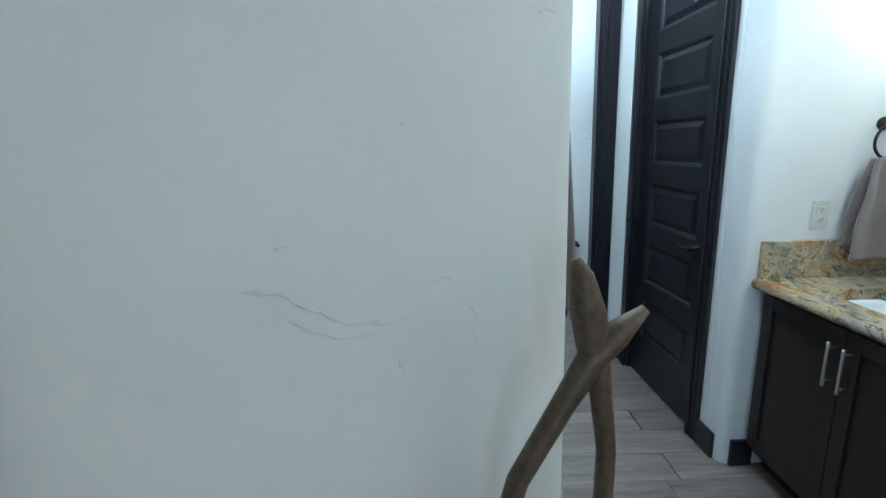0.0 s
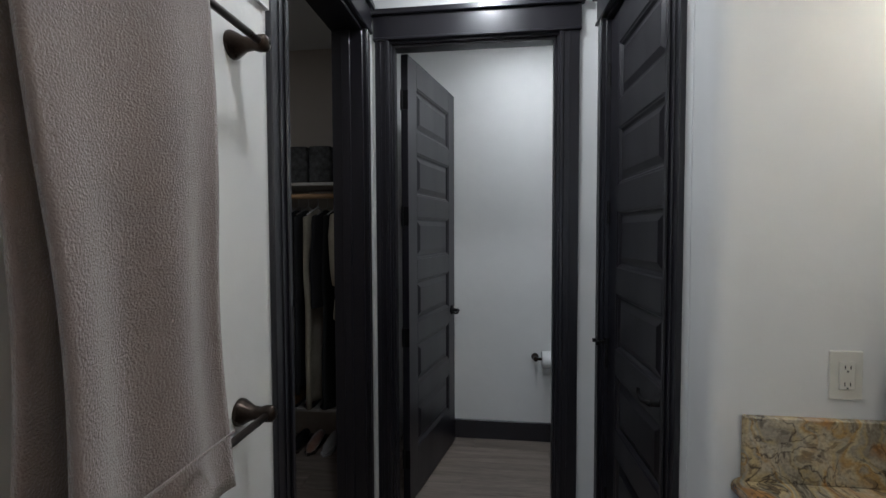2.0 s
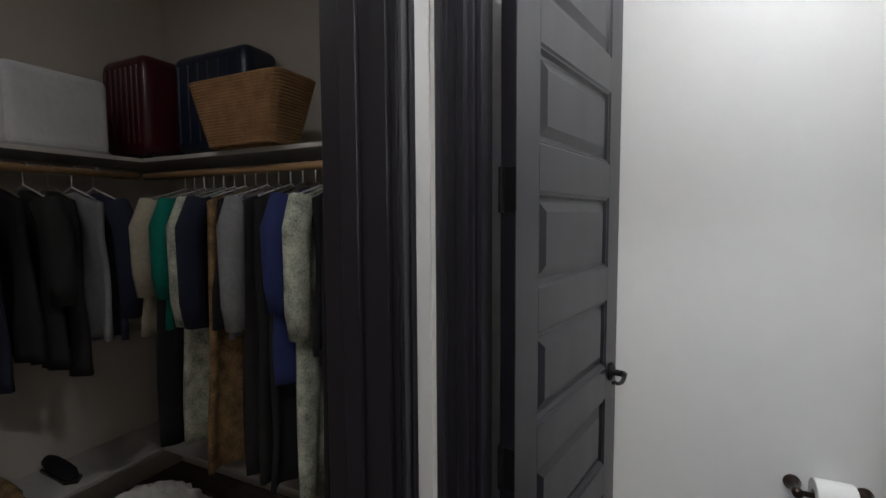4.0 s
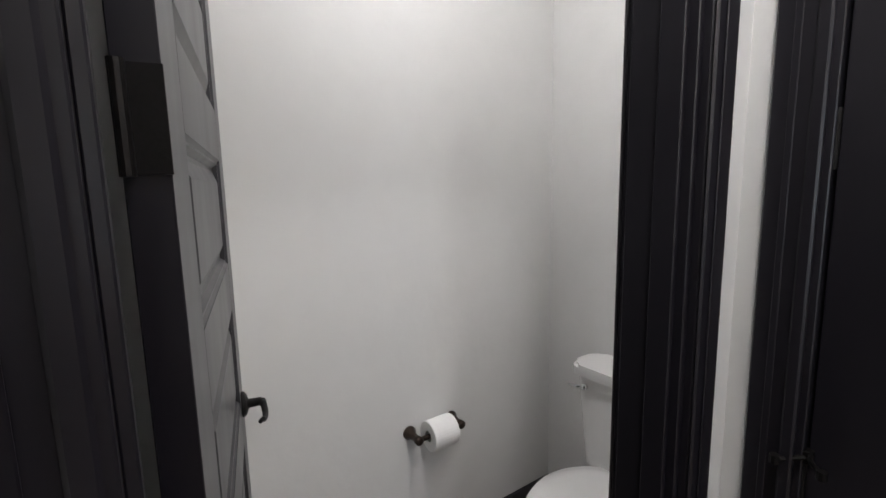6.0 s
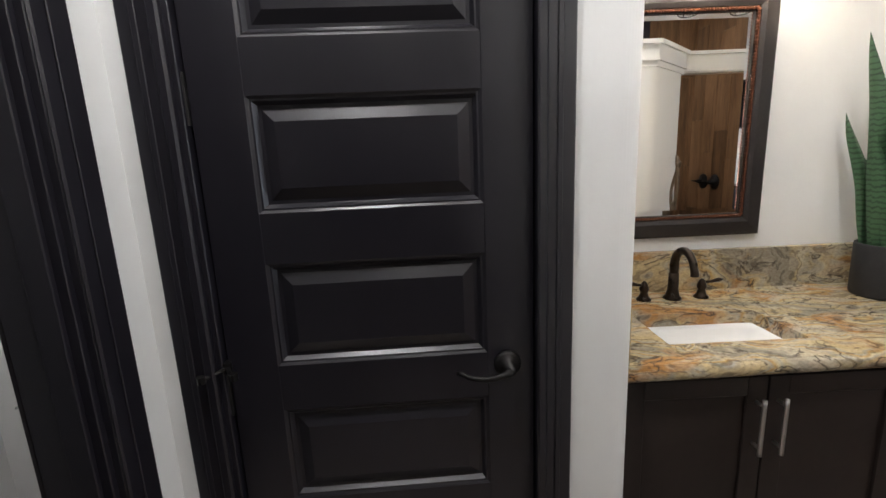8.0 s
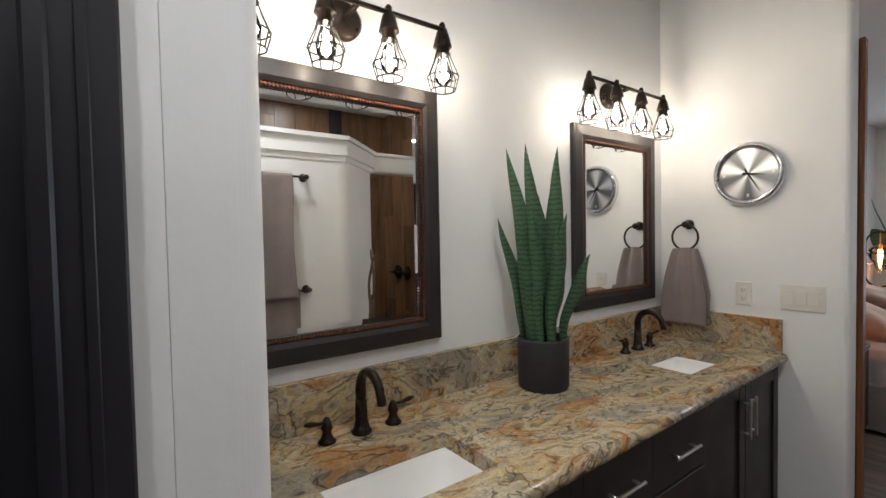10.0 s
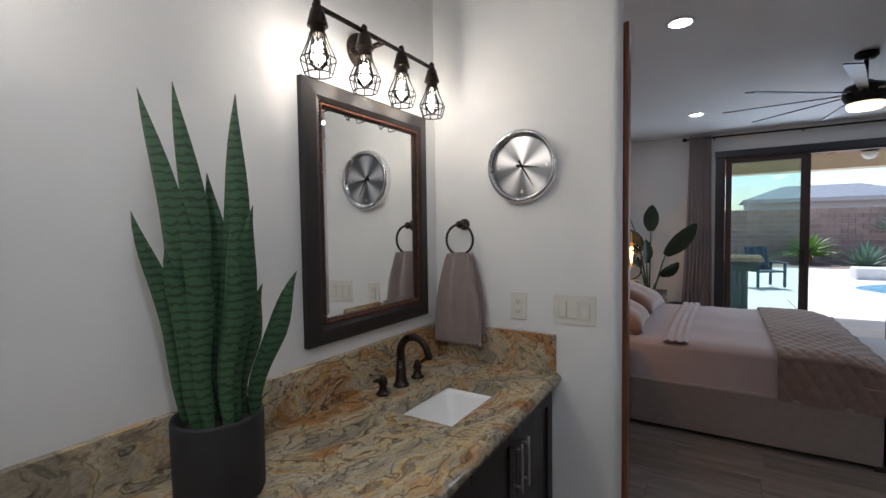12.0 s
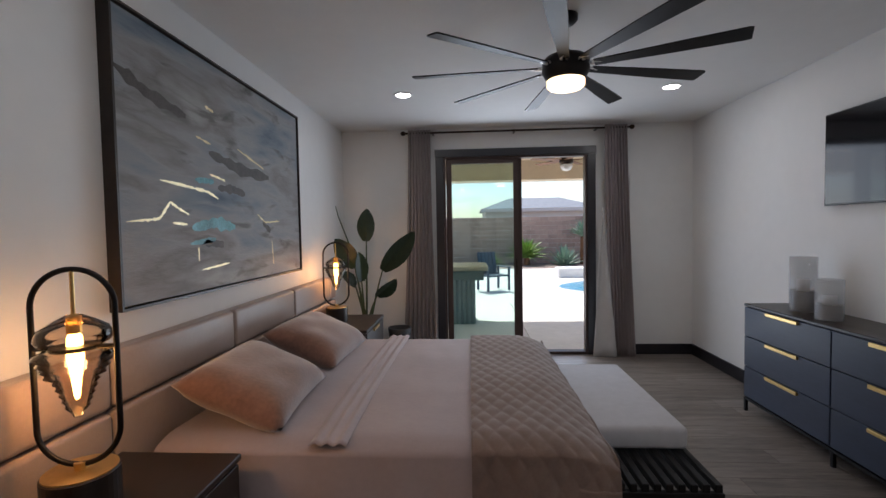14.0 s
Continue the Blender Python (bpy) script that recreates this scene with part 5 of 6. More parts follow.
def hoop_lamp(x, y, ang):
    ob = thing("table_lamp", (x, y, 0.662), "black oval hoop lamp with ribbed amber glass shade, lit", "lamp", "hoop lamps")
    z0 = 0.663
    c, s = math.cos(ang), math.sin(ang)
    part("base", lathe(bmesh.new(), (x, y, z0), [(0.100, 0), (0.102, 0.004), (0.102, 0.135), (0.098, 0.139)], 36), NIGHT, ob, smooth=False)
    part("base_top", lathe(bmesh.new(), (x, y, z0 + 0.139), [(0.097, 0), (0.097, 0.004), (0.02, 0.006)], 36), BRASS, ob, "brass top plate")
    part("neck", lathe(bmesh.new(), (x, y, z0 + 0.144), [(0.018, 0), (0.018, 0.022)], 14), BRASS, ob)
    pts = []
    for k in range(48):
        a = 2 * math.pi * k / 48
        r, hh = 0.117, 0.185
        px = r * math.sin(a)
        pz = r * math.cos(a) + (hh if math.cos(a) > 0 else -hh)
        pts.append((x + px * c, y + px * s, z0 + 0.46 + pz))
    bm = bmesh.new()
    sweep(bm, pts, 0.0085, 8, True)
    part("hoop", bm, IRON, ob, "black metal oval hoop", True)
    part("crossbar", sweep(bmesh.new(), [(x - 0.117 * c, y - 0.117 * s, 1.185), (x + 0.117 * c, y + 0.117 * s, 1.185)], 0.008, 8), IRON, ob)
    part("collar", lathe(bmesh.new(), (x, y, 1.185), [(0.062, -0.006), (0.064, 0.0), (0.062, 0.006)], 28), IRON, ob)
    part("socket", lathe(bmesh.new(), (x, y, 1.42), [(0.006, 0), (0.006, -0.13), (0.02, -0.14), (0.02, -0.19)], 14), BRASS, ob)
    prof = [(0.022, 0.10), (0.05, 0.085), (0.088, 0.06), (0.095, 0.045), (0.098, 0.03), (0.090, 0.015), (0.066, 0.004)]
    for k in range(9):
        r = 0.105 - 0.009 * k if k < 4 else 0.06 - 0.007 * (k - 4)
        prof += [(r * 0.93, -0.012 - 0.02 * k), (r, -0.022 - 0.02 * k)]
    prof += [(0.016, -0.20), (0.010, -0.215)]
    g = part("glass_shade", lathe(bmesh.new(), (x, y, 1.185), prof, 36, "z", False), AMBER, ob, "ribbed amber glass", True)
    g.visible_shadow = False
    b = part("bulb", lathe(bmesh.new(), (x, y, 1.185), [(0.012, 0.05), (0.020, 0.03), (0.022, -0.03), (0.014, -0.09), (0.008, -0.15), (0.004, -0.16)], 16), AMBERGLOW, ob, "glowing amber filament bulb", True)
    b.visible_shadow = False
    lamp("lamp_bulb", "POINT", 3.2, (1.0, 0.50, 0.18), pose(x, y, 1.14), radius=0.03)


hoop_lamp(2.05, -1.66, radians(12))
hoop_lamp(2.13, -4.60, radians(20))

# painting
pt = thing("painting", (2.36, -3.1, 1.21), "large framed abstract canvas in greys, teal and gold", "painting")
py0, py1, pz0, pz1 = -4.25, -2.19, 1.195, 2.535
part("picture_frame", boxes((2.325, 2.384, py0, py0 + 0.012, pz0, pz1), (2.325, 2.384, py1 - 0.012, py1, pz0, pz1), (2.325, 2.384, py0 + 0.012, py1 - 0.012, pz0, pz0 + 0.012), (2.325, 2.384, py0 + 0.012, py1 - 0.012, pz1 - 0.012, pz1)), NIGHT, pt, "dark walnut float frame")
part("canvas", boxes((2.338, 2.383, py0 + 0.018, py1 - 0.018, pz0 + 0.018, pz1 - 0.018), bevel=0.002), CANVAS, pt)

PGOLD = mat("gold_leaf_paint", (0.72, 0.60, 0.36), 0.35, 0.6, scale=20, var=0.2)
PTEAL = mat("teal_paint", (0.16, 0.40, 0.46), 0.5, scale=12, var=0.5)
PDARK = mat("umber_paint", (0.07, 0.062, 0.056), 0.5, scale=14, var=0.5)


def stroke(pts, wd, m, k):
    """A brush stroke on the canvas: pts run as shares of its width and height."""
    pts = [Vector((0, py1 - 0.02 - (py1 - py0 - 0.04) * a, pz0 + 0.02 + (pz1 - pz0 - 0.04) * b)) for a, b in pts]
    fine = []
    for p, q in zip(pts, pts[1:]):
        fine += [p.lerp(q, j / 10) for j in range(10)]
    fine.append(pts[-1])
    bm = bmesh.new()
    prev = None
    for j, p in enumerate(fine):
        d = (fine[min(j + 1, len(fine) - 1)] - fine[max(j - 1, 0)]).normalized()
        n = Vector((0, -d.z, d.y))
        w = wd * (0.7 + 0.6 * noise.noise((j * 0.35, k, 0))) * min(1, 0.25 + 4 * j / len(fine), 0.25 + 4 * (1 - j / len(fine)))
        cur = [bm.verts.new((2.3372, (p + n * s_ * w).y, (p + n * s_ * w).z + 0.006 * noise.noise((j * 0.8, k, s_)))) for s_ in (-1, 1)]
        if prev:
            bm.faces.new((prev[0], prev[1], cur[1], cur[0]))
        prev = cur
    part("brush_stroke", bm, m, pt)


for k, (m, wd, pts) in enumerate((
        (PDARK, 0.05, ((0.34, 0.60), (0.52, 0.56), (0.72, 0.555))), (PDARK, 0.035, ((0.38, 0.45), (0.47, 0.455), (0.54, 0.44))), (PDARK, 0.04, ((0.0, 0.80), (0.10, 0.75), (0.24, 0.72))),
        (PDARK, 0.03, ((0.30, 0.20), (0.40, 0.19))), (PDARK, 0.03, ((0.66, 0.30), (0.72, 0.25))), (PTEAL, 0.045, ((0.25, 0.265), (0.36, 0.29), (0.47, 0.27))), (PTEAL, 0.02, ((0.24, 0.20), (0.36, 0.215))),
        (PTEAL, 0.022, ((0.27, 0.47), (0.36, 0.475))), (PGOLD, 0.010, ((0.02, 0.285), (0.10, 0.295), (0.125, 0.30), (0.165, 0.365), (0.20, 0.34), (0.24, 0.32))), (PGOLD, 0.011, ((0.13, 0.445), (0.24, 0.435), (0.33, 0.425), (0.38, 0.40))),
        (PGOLD, 0.009, ((0.17, 0.285), (0.23, 0.28))), (PGOLD, 0.009, ((0.34, 0.505), (0.42, 0.49))), (PGOLD, 0.009, ((0.62, 0.345), (0.68, 0.30), (0.80, 0.31))), (PGOLD, 0.008, ((0.275, 0.185), (0.275, 0.125))),
        (PGOLD, 0.009, ((0.73, 0.20), (0.74, 0.06))), (PGOLD, 0.008, ((0.29, 0.085), (0.43, 0.10))), (PGOLD, 0.012, ((0.33, 0.80), (0.37, 0.79))), (PGOLD, 0.009, ((0.50, 0.66), (0.68, 0.60))), (PGOLD, 0.008, ((0.28, 0.655), (0.35, 0.64))))):
    stroke(pts, wd, m, k)

# floor plant beside the far lamp
fp = thing("bird_of_paradise_plant", (2.0, -5.32, 0), "dark bird of paradise plant in a black pot", "plant")
part("pot", lathe(bmesh.new(), (2.0, -5.32, 0), [(0.13, 0.001), (0.15, 0.02), (0.17, 0.50), (0.175, 0.52), (0.155, 0.52), (0.15, 0.46)], 32), POT, fp, smooth=True)
part("soil", lathe(bmesh.new(), (2.0, -5.32, 0), [(0.15, 0.46), (0.15, 0.475), (0.05, 0.48)], 24), SOIL, fp)


def big_leaf(root, mid, tip, wid, roll_):
    root, mid, tip = Vector(root), Vector(mid), Vector(tip)
    pts = [root.lerp(mid, k / 6) + Vector((0, 0, 0.03 * math.sin(k / 6 * 3.14))) for k in range(7)]
    part("stem", sweep(bmesh.new(), pts, [0.013 - 0.001 * k for k in range(7)], 8), STEM, fp, smooth=True)
    bm = bmesh.new()
    d = (tip - mid)
    side = d.cross(Vector((0, 1, 0))).normalized()
    side = Matrix.Rotation(roll_, 3, d.normalized()) @ side
    nrm = side.cross(d.normalized())
    rows_ = []
    for k in range(15):
        t = k / 14
        w = wid * (math.sin(math.pi * min(1, t * 0.93 + 0.07)) ** 0.7)
        c = mid + d * t - nrm * 0.05 * t * t
        rows_.append([bm.verts.new(c + side * w * q + nrm * (abs(q) * 0.28 * w + 0.004 * math.sin(k * 2.3))) for q in (-1, -0.6, -0.2, 0, 0.2, 0.6, 1)])
    for a, b in zip(rows_, rows_[1:]):
        for j in range(6):
            bm.faces.new((a[j], a[j + 1], b[j + 1], b[j]))
    part("leaf", bm, RUBBER, fp, smooth=True)


R0 = Vector((2.0, -5.32, 0.47))
big_leaf(R0 + Vector((0.01, 0, 0)), (1.99, -5.30, 1.42), (1.98, -5.27, 1.78), 0.10, 0.0)
big_leaf(R0 + Vector((-0.03, 0.02, 0)), (1.80, -5.22, 1.10), (1.42, -5.14, 1.50), 0.12, 0.5)
big_leaf(R0 + Vector((0.03, 0.0, 0)), (2.10, -5.22, 1.14), (2.28, -5.10, 1.45), 0.11, 0.3)
big_leaf(R0 + Vector((0.0, 0.04, 0)), (1.86, -5.18, 0.82), (1.62, -5.10, 0.98), 0.10, 0.8)
big_leaf(R0 + Vector((0.02, 0.03, 0)), (2.03, -5.20, 0.98), (2.0, -5.1, 1.30), 0.085, 0.9)
big_leaf(R0 + Vector((0.03, -0.02, 0)), (2.12, -5.28, 0.92), (2.22, -5.16, 1.1), 0.085, 1.2)
part("stem", sweep(bmesh.new(), [R0, (2.10, -5.3, 1.0), (2.17, -5.3, 1.35), (2.30, -5.3, 1.70), (2.33, -5.3, 1.82)], [0.012, 0.01, 0.008, 0.006, 0.003], 8), STEM, fp, smooth=True)
sp = thing("plant_pot", (1.62, -5.45, 0), "small round black pot on a stand", "pot")
part("bowl", lathe(bmesh.new(), (1.66, -5.45, 0), [(0.10, 0.001), (0.12, 0.3), (0.135, 0.42), (0.12, 0.42), (0.11, 0.36)], 28), POT, sp, smooth=True)

# dresser
dr = thing("dresser", (-1.56, -3.2, 0), "navy six-drawer dresser with brass edge pulls", "dresser")
part("carcass", boxes((-1.785, -1.415, -4.165, -2.390, 0.115, 0.862), bevel=0.003), NAVY, dr)
part("top", boxes((-1.788, -1.40, -4.170, -2.385, 0.863, 0.884), bevel=0.004), NIGHT, dr, "near-black dresser top")
for ya, yb in ((-4.155, -3.28), (-3.27, -2.400)):
    for za, zb in ((0.625, 0.857), (0.375, 0.618), (0.125, 0.368)):
        d = part("drawer", boxes((-1.414, -1.398, ya, yb, za, zb), bevel=0.002), NAVY, dr)
        m = (ya + yb) / 2
        part("pull", boxes((-1.400, -1.382, m - 0.165, m + 0.165, zb - 0.026, zb - 0.002), bevel=0.002), BRASS, d, "brushed brass edge pull")
part("base_rail", boxes((-1.42, -1.40, -4.160, -2.395, 0.095, 0.114), (-1.78, -1.76, -4.160, -2.395, 0.095, 0.114)), IRON, dr)
for xx in (-1.422, -1.782):
    for yy in (-4.160, -3.27, -2.415):
        part("leg", boxes((xx, xx + 0.022, yy, yy + 0.022, 0, 0.094)), IRON, dr)
for xx, yy, hh, rr in ((-1.60, -3.80, 0.40, 0.085), (-1.54, -3.48, 0.27, 0.078)):
    ob = thing("hurricane_candle_holder", (xx, yy, 0.885), "clear glass hurricane candle holder with dark base band", "candle holder", "candle holders")
    g = part("glass_cylinder", lathe(bmesh.new(), (xx, yy, 0.885), [(rr, 0.0), (rr, hh), (rr - 0.004, hh), (rr - 0.004, 0.005)], 36, "z", False), SMOKE, ob, smooth=True)
    part("base_band", lathe(bmesh.new(), (xx, yy, 0.886), [(rr - 0.006, 0), (rr - 0.006, hh * 0.38), (rr - 0.012, hh * 0.38)], 30), NIGHT, ob, "smoked dark base")
    part("candle", lathe(bmesh.new(), (xx, yy, 0.886 + hh * 0.38), [(0.04, 0), (0.04, hh * 0.2), (0.01, hh * 0.2 + 0.004)], 20), PAPER, ob, "white pillar candle", True)

tv = thing("television", (-1.76, -3.1, 1.95), "black flat wall-mounted television, switched off", "television")
part("cabinet", boxes((-1.765, -1.735, -3.80, -2.42, 1.652, 2.302), bevel=0.004), TVBODY, tv)
part("screen", boxes((-1.7345, -1.733, -3.79, -2.43, 1.667, 2.292)), SCREEN, tv, "dark glossy screen")
part("wall_mount", boxes((-1.789, -1.766, -3.3, -2.9, 1.8, 2.1)), TVBODY, tv)

# ceiling fan
fan = thing("ceiling_fan", (0.27, -3.05, HBED), "black nine-blade ceiling fan with warm light", "ceiling fan")
fx, fy = 0.27, -3.05
part("canopy", lathe(bmesh.new(), (fx, fy, HBED - 0.001), [(0.07, 0), (0.07, -0.03), (0.05, -0.05), (0.018, -0.055)], 28), IRON, fan, smooth=True)
part("downrod", lathe(bmesh.new(), (fx, fy, HBED - 0.05), [(0.014, 0), (0.014, -0.15)], 14), IRON, fan, smooth=True)
part("motor", lathe(bmesh.new(), (fx, fy, 2.40), [(0.03, 0.15), (0.06, 0.13), (0.115, 0.11), (0.135, 0.08), (0.135, 0.03), (0.12, 0.0), (0.11, -0.02)], 36), IRON, fan, smooth=True)
part("light_lens", lathe(bmesh.new(), (fx, fy, 2.38), [(0.108, 0.0), (0.108, -0.03), (0.095, -0.045), (0.03, -0.052)], 36), FANGLOW, fan, "lit warm frosted lens", True)
for k in range(9):
    a = radians(-5 + 40 * k)
    d, s = Vector((math.cos(a), math.sin(a), 0)), Vector((-math.sin(a), math.cos(a), 0))
    bm = bmesh.new()
    c0 = Vector((fx, fy, 2.455))
    up = Vector((0, 0, 1))
    tops = []
    for t, w in ((0.16, 0.028), (0.26, 0.032), (0.60, 0.046), (0.885, 0.052), (0.90, 0.046)):
        p = c0 + d * t
        n = (s * math.cos(0.21) + up * math.sin(-0.21))
        m = (up * math.cos(0.21) - s * math.sin(-0.21))
        tops.append([bm.verts.new(p + n * w + m * 0.004), bm.verts.new(p - n * w + m * 0.004), bm.verts.new(p - n * w - m * 0.004), bm.verts.new(p + n * w - m * 0.004)])
    for p, q in zip(tops, tops[1:]):
        for j in range(4):
            bm.faces.new((p[j], p[(j + 1) % 4], q[(j + 1) % 4], q[j]))
    bm.faces.new(tops[0][::-1])
    bm.faces.new(tops[-1])
    bl = part("blade", bm, IRON, fan)
    part("bracket", sweep(bmesh.new(), [c0 + d * 0.11, c0 + d * 0.15 + s * 0.02, c0 + d * 0.20, c0 + d * 0.15 - s * 0.02, c0 + d * 0.11], 0.006, 6), NICKEL, bl, "metal blade bracket")
lamp("fan_light", "AREA", 1.2, (1.0, 0.66, 0.36), look((fx, fy, 2.32), (fx, fy, 0)), shape="DISK", size=0.18)

# The shower and closet discs are added to go with their fill lamps.
for cx_, cy_ in (*CANS_BATH, *CANS_BEDROOM, CAN_TOILET, CLOSET_FILL, SHOWER_FILL):
    cz_ = HBED if cy_ < -0.42 else H
    ob = thing("recessed_light", (cx_, cy_, cz_), "round white ceiling light, lit, recessed fixture or added fill", "ceiling light", "recessed lights")
    part("trim_ring", lathe(bmesh.new(), (cx_, cy_, cz_), [(0.088, 0.0), (0.086, -0.006), (0.066, -0.008), (0.064, -0.003)], 32), CEIL, ob, smooth=False)
    g = part("lens", lathe(bmesh.new(), (cx_, cy_, cz_ - 0.0085), [(0.062, 0), (0.062, -0.001)], 28), CANGLOW, ob, "glowing lens")
    g.visible_shadow = False

# ---- closet ----
SZ, RZ = 1.80, 1.765
for name, r in (("closet_shelf", (-1.75, 0.28, 3.62, 4.0, SZ, SZ + 0.02)), ("closet_shelf", (-1.75, -1.37, 2.04, 3.618, SZ, SZ + 0.02)), ("closet_shelf", (-1.75, 0.28, 3.68, 4.0, 0.30, 0.32)), ("closet_shelf", (-1.75, -1.40, 2.04, 3.67, 0.95, 0.97)), ("closet_shelf", (-1.75, -1.40, 2.04, 3.67, 0.30, 0.32)), ("closet_shelf", (-0.35, 0.28, 3.68, 4.0, 0.52, 0.54))):
    solo(name, boxes(r, bevel=0.002), SHELFW, "pale melamine closet shelf on the wall", "shelf", group="closet shelves")
solo("clothes_rod", sweep(bmesh.new(), [(-1.42, 3.66, RZ - 0.03), (0.28, 3.66, RZ - 0.03)], 0.017, 12), PINE, "round pine clothes rod under the shelf", "clothes rod", smooth=True, group="clothes rods")
solo("clothes_rod", sweep(bmesh.new(), [(-1.42, 2.04, RZ - 0.03), (-1.42, 3.62, RZ - 0.03)], 0.017, 12), PINE, "round pine clothes rod under the shelf", "clothes rod", smooth=True, group="clothes rods")
FABRICS = [(0.010, 0.010, 0.012, "black"), (0.012, 0.014, 0.03, "navy"), (0.40, 0.36, 0.28, "cream"), (0.015, 0.015, 0.017, "black"), (0.0, 0.16, 0.12, "teal green"), (0.014, 0.018, 0.04, "navy"), (0.012, 0.011, 0.012, "black"), (0.22, 0.22, 0.23, "grey"), (0.012, 0.012, 0.012, "black"), (0.015, 0.013, 0.014, "black"), (0.30, 0.27, 0.21, "sage grey"), (0.24, 0.15, 0.07, "leopard tan"), (0.02, 0.03, 0.12, "royal blue"), (0.42, 0.44, 0.36, "pale floral")]
FAB_MATS = [mat("cloth_" + n.replace(" ", "_"), (r, g, b), 0.9, scale=18 if "floral" in n or "leopard" in n else 8, var=0.75 if "floral" in n or "leopard" in n else 0.2, bump=0.001, bscale=60) for r, g, b, n in FABRICS]
rng = random.Random(11)


def garment(x, y, axis, idx, length, wdt, sleeves):
    *_, nm = FABRICS[idx]
    ob = thing("hanging_garment", (x, y, RZ - 0.03), nm + (" shirt" if sleeves else " long garment") + " on a hanger from the closet rod", "garment", "hanging clothes")
    zt = RZ - 0.12
    seed = rng.uniform(0, 50)

    def pt3(w, d, z):
        return (x + d, y + w, z) if axis == "x" else (x + w, y + d, z)

    def f(u, v):
        q = 2 * u - 1
        sh = 0.05 * abs(q) ** 1.3 * (1 - v) ** 3
        wv = wdt * (0.86 + 0.18 * v + 0.06 * noise.noise((v * 3, seed, 0)))
        d = 0.018 * math.sin(q * 7 + seed + 2 * v) * (0.4 + v) + 0.015 * noise.noise((q * 2, v * 3, seed))
        return pt3(q * wv, d, zt - sh - length * v)
    part("cloth", sheet(bmesh.new(), f, 14, 16, 0.022), FAB_MATS[idx], ob, smooth=True)
    if sleeves:
        for s in (-1, 1):
            part("sleeve", sweep(bmesh.new(), [pt3(s * wdt * 0.80, 0, zt - 0.05), pt3(s * wdt * 1.05, 0.01, zt - 0.16), pt3(s * wdt * 1.08, 0.015, zt - 0.36 - 0.1 * (idx % 2)), pt3(s * wdt * 1.04, 0.015, zt - 0.46 - 0.1 * (idx % 2))], [0.05, 0.052, 0.046, 0.038], 10), FAB_MATS[idx], ob, smooth=True)
    hk_ = bmesh.new()
    sweep(hk_, [pt3(-0.17, 0, zt - 0.035), pt3(0, 0, zt + 0.02), pt3(0.17, 0, zt - 0.035)], 0.004, 6)
    sweep(hk_, [pt3(0, 0, zt + 0.02), pt3(0, 0, zt + 0.075)] + [pt3(0.022 - 0.022 * math.cos(a), 0, zt + 0.09 + 0.022 * math.sin(a)) for a in (0.3, 1.0, 1.7, 2.4, 3.0)], 0.0025, 6)
    part("hanger", hk_, BAG if idx % 3 else NICKEL, ob, "slim clothes hanger")


xg = -1.12
k = 0
order = [2, 3, 4, 0, 13, 5, 11, 6, 7, 9, 8, 3, 12, 13, 0, 3, 10, 6, 8, 2, 9]
while xg < 0.22 and k < 21:
    idx = order[k]
    garment(xg, 3.66, "x", idx, 0.62 + 0.5 * (idx in (10, 11, 13, 3, 8, 9)) + rng.uniform(-0.05, 0.12), 0.20 + rng.uniform(-0.02, 0.02), idx in (2, 4, 5, 7, 12, 13, 1))
    xg += 0.066
    k += 1
for k in range(16):
    garment(-1.42, 2.15 + 0.085 * k, "y", (0, 3, 1, 6, 8, 9, 7, 5)[k % 8], 0.68 + rng.uniform(-0.08, 0.1), 0.2, k % 3 == 0)


def suitcase(x0, x1, y0, y1, h, m, label):
    ob = thing("suitcase", ((x0 + x1) / 2, (y0 + y1) / 2, SZ + 0.021), label, "suitcase", "suitcases on the shelf")
    z = SZ + 0.022
    part("shell", boxes((x0, x1, y0, y1, z + 0.03, z + h), bevel=0.05, seg=4), m, ob, smooth=True)
    for j in range(7):
        xx = x0 + 0.05 + (x1 - x0 - 0.1) * j / 6
        part("rib", boxes((xx - 0.010, xx + 0.010, y0 - 0.006, y0 + 0.01, z + 0.08, z + h - 0.06), bevel=0.004), m, ob)
    part("grip", boxes(((x0 + x1) / 2 - 0.07, (x0 + x1) / 2 + 0.07, (y0 + y1) / 2 - 0.012, (y0 + y1) / 2 + 0.012, z + h, z + h + 0.022), bevel=0.008), IRON, ob)
    for xx in (x0 + 0.05, x1 - 0.05):
        for yy in (y0 + 0.04, y1 - 0.04):
            part("wheel", lathe(bmesh.new(), (xx, yy, z + 0.018), [(0.016, -0.010), (0.017, 0.0), (0.016, 0.010)], 12, "x"), IRON, ob)


suitcase(-1.73, -1.37, 3.64, 3.95, 0.52, RED, "burgundy ribbed hard-shell suitcase on the shelf")
suitcase(-1.33, -0.80, 3.76, 3.97, 0.52, BLUE, "navy ribbed hard-shell suitcase on the shelf")
bk = thing("woven_basket", (-0.64, 3.66, SZ + 0.021), "woven seagrass tote basket on the shelf", "basket")
for j in range(22):
    t = j / 21
    w, d = 0.19 + 0.07 * t, 0.085 + 0.03 * t
    z = SZ + 0.030 + 0.0122 * j
    part("coil", sweep(bmesh.new(), [(-0.64 + x_, 3.64 + y_, z) for x_, y_ in rounded([(-w, -d), (w, -d), (w, d), (-w, d)], 0.05, 3)], 0.0068, 5, True), BASKET, bk)
part("bottom", boxes((-0.81, -0.47, 3.60, 3.71, SZ + 0.022, SZ + 0.03)), BASKET, bk)
bag = thing("shopping_bag", (-1.56, 3.3, SZ + 0.021), "large white canvas bag on the shelf", "bag")
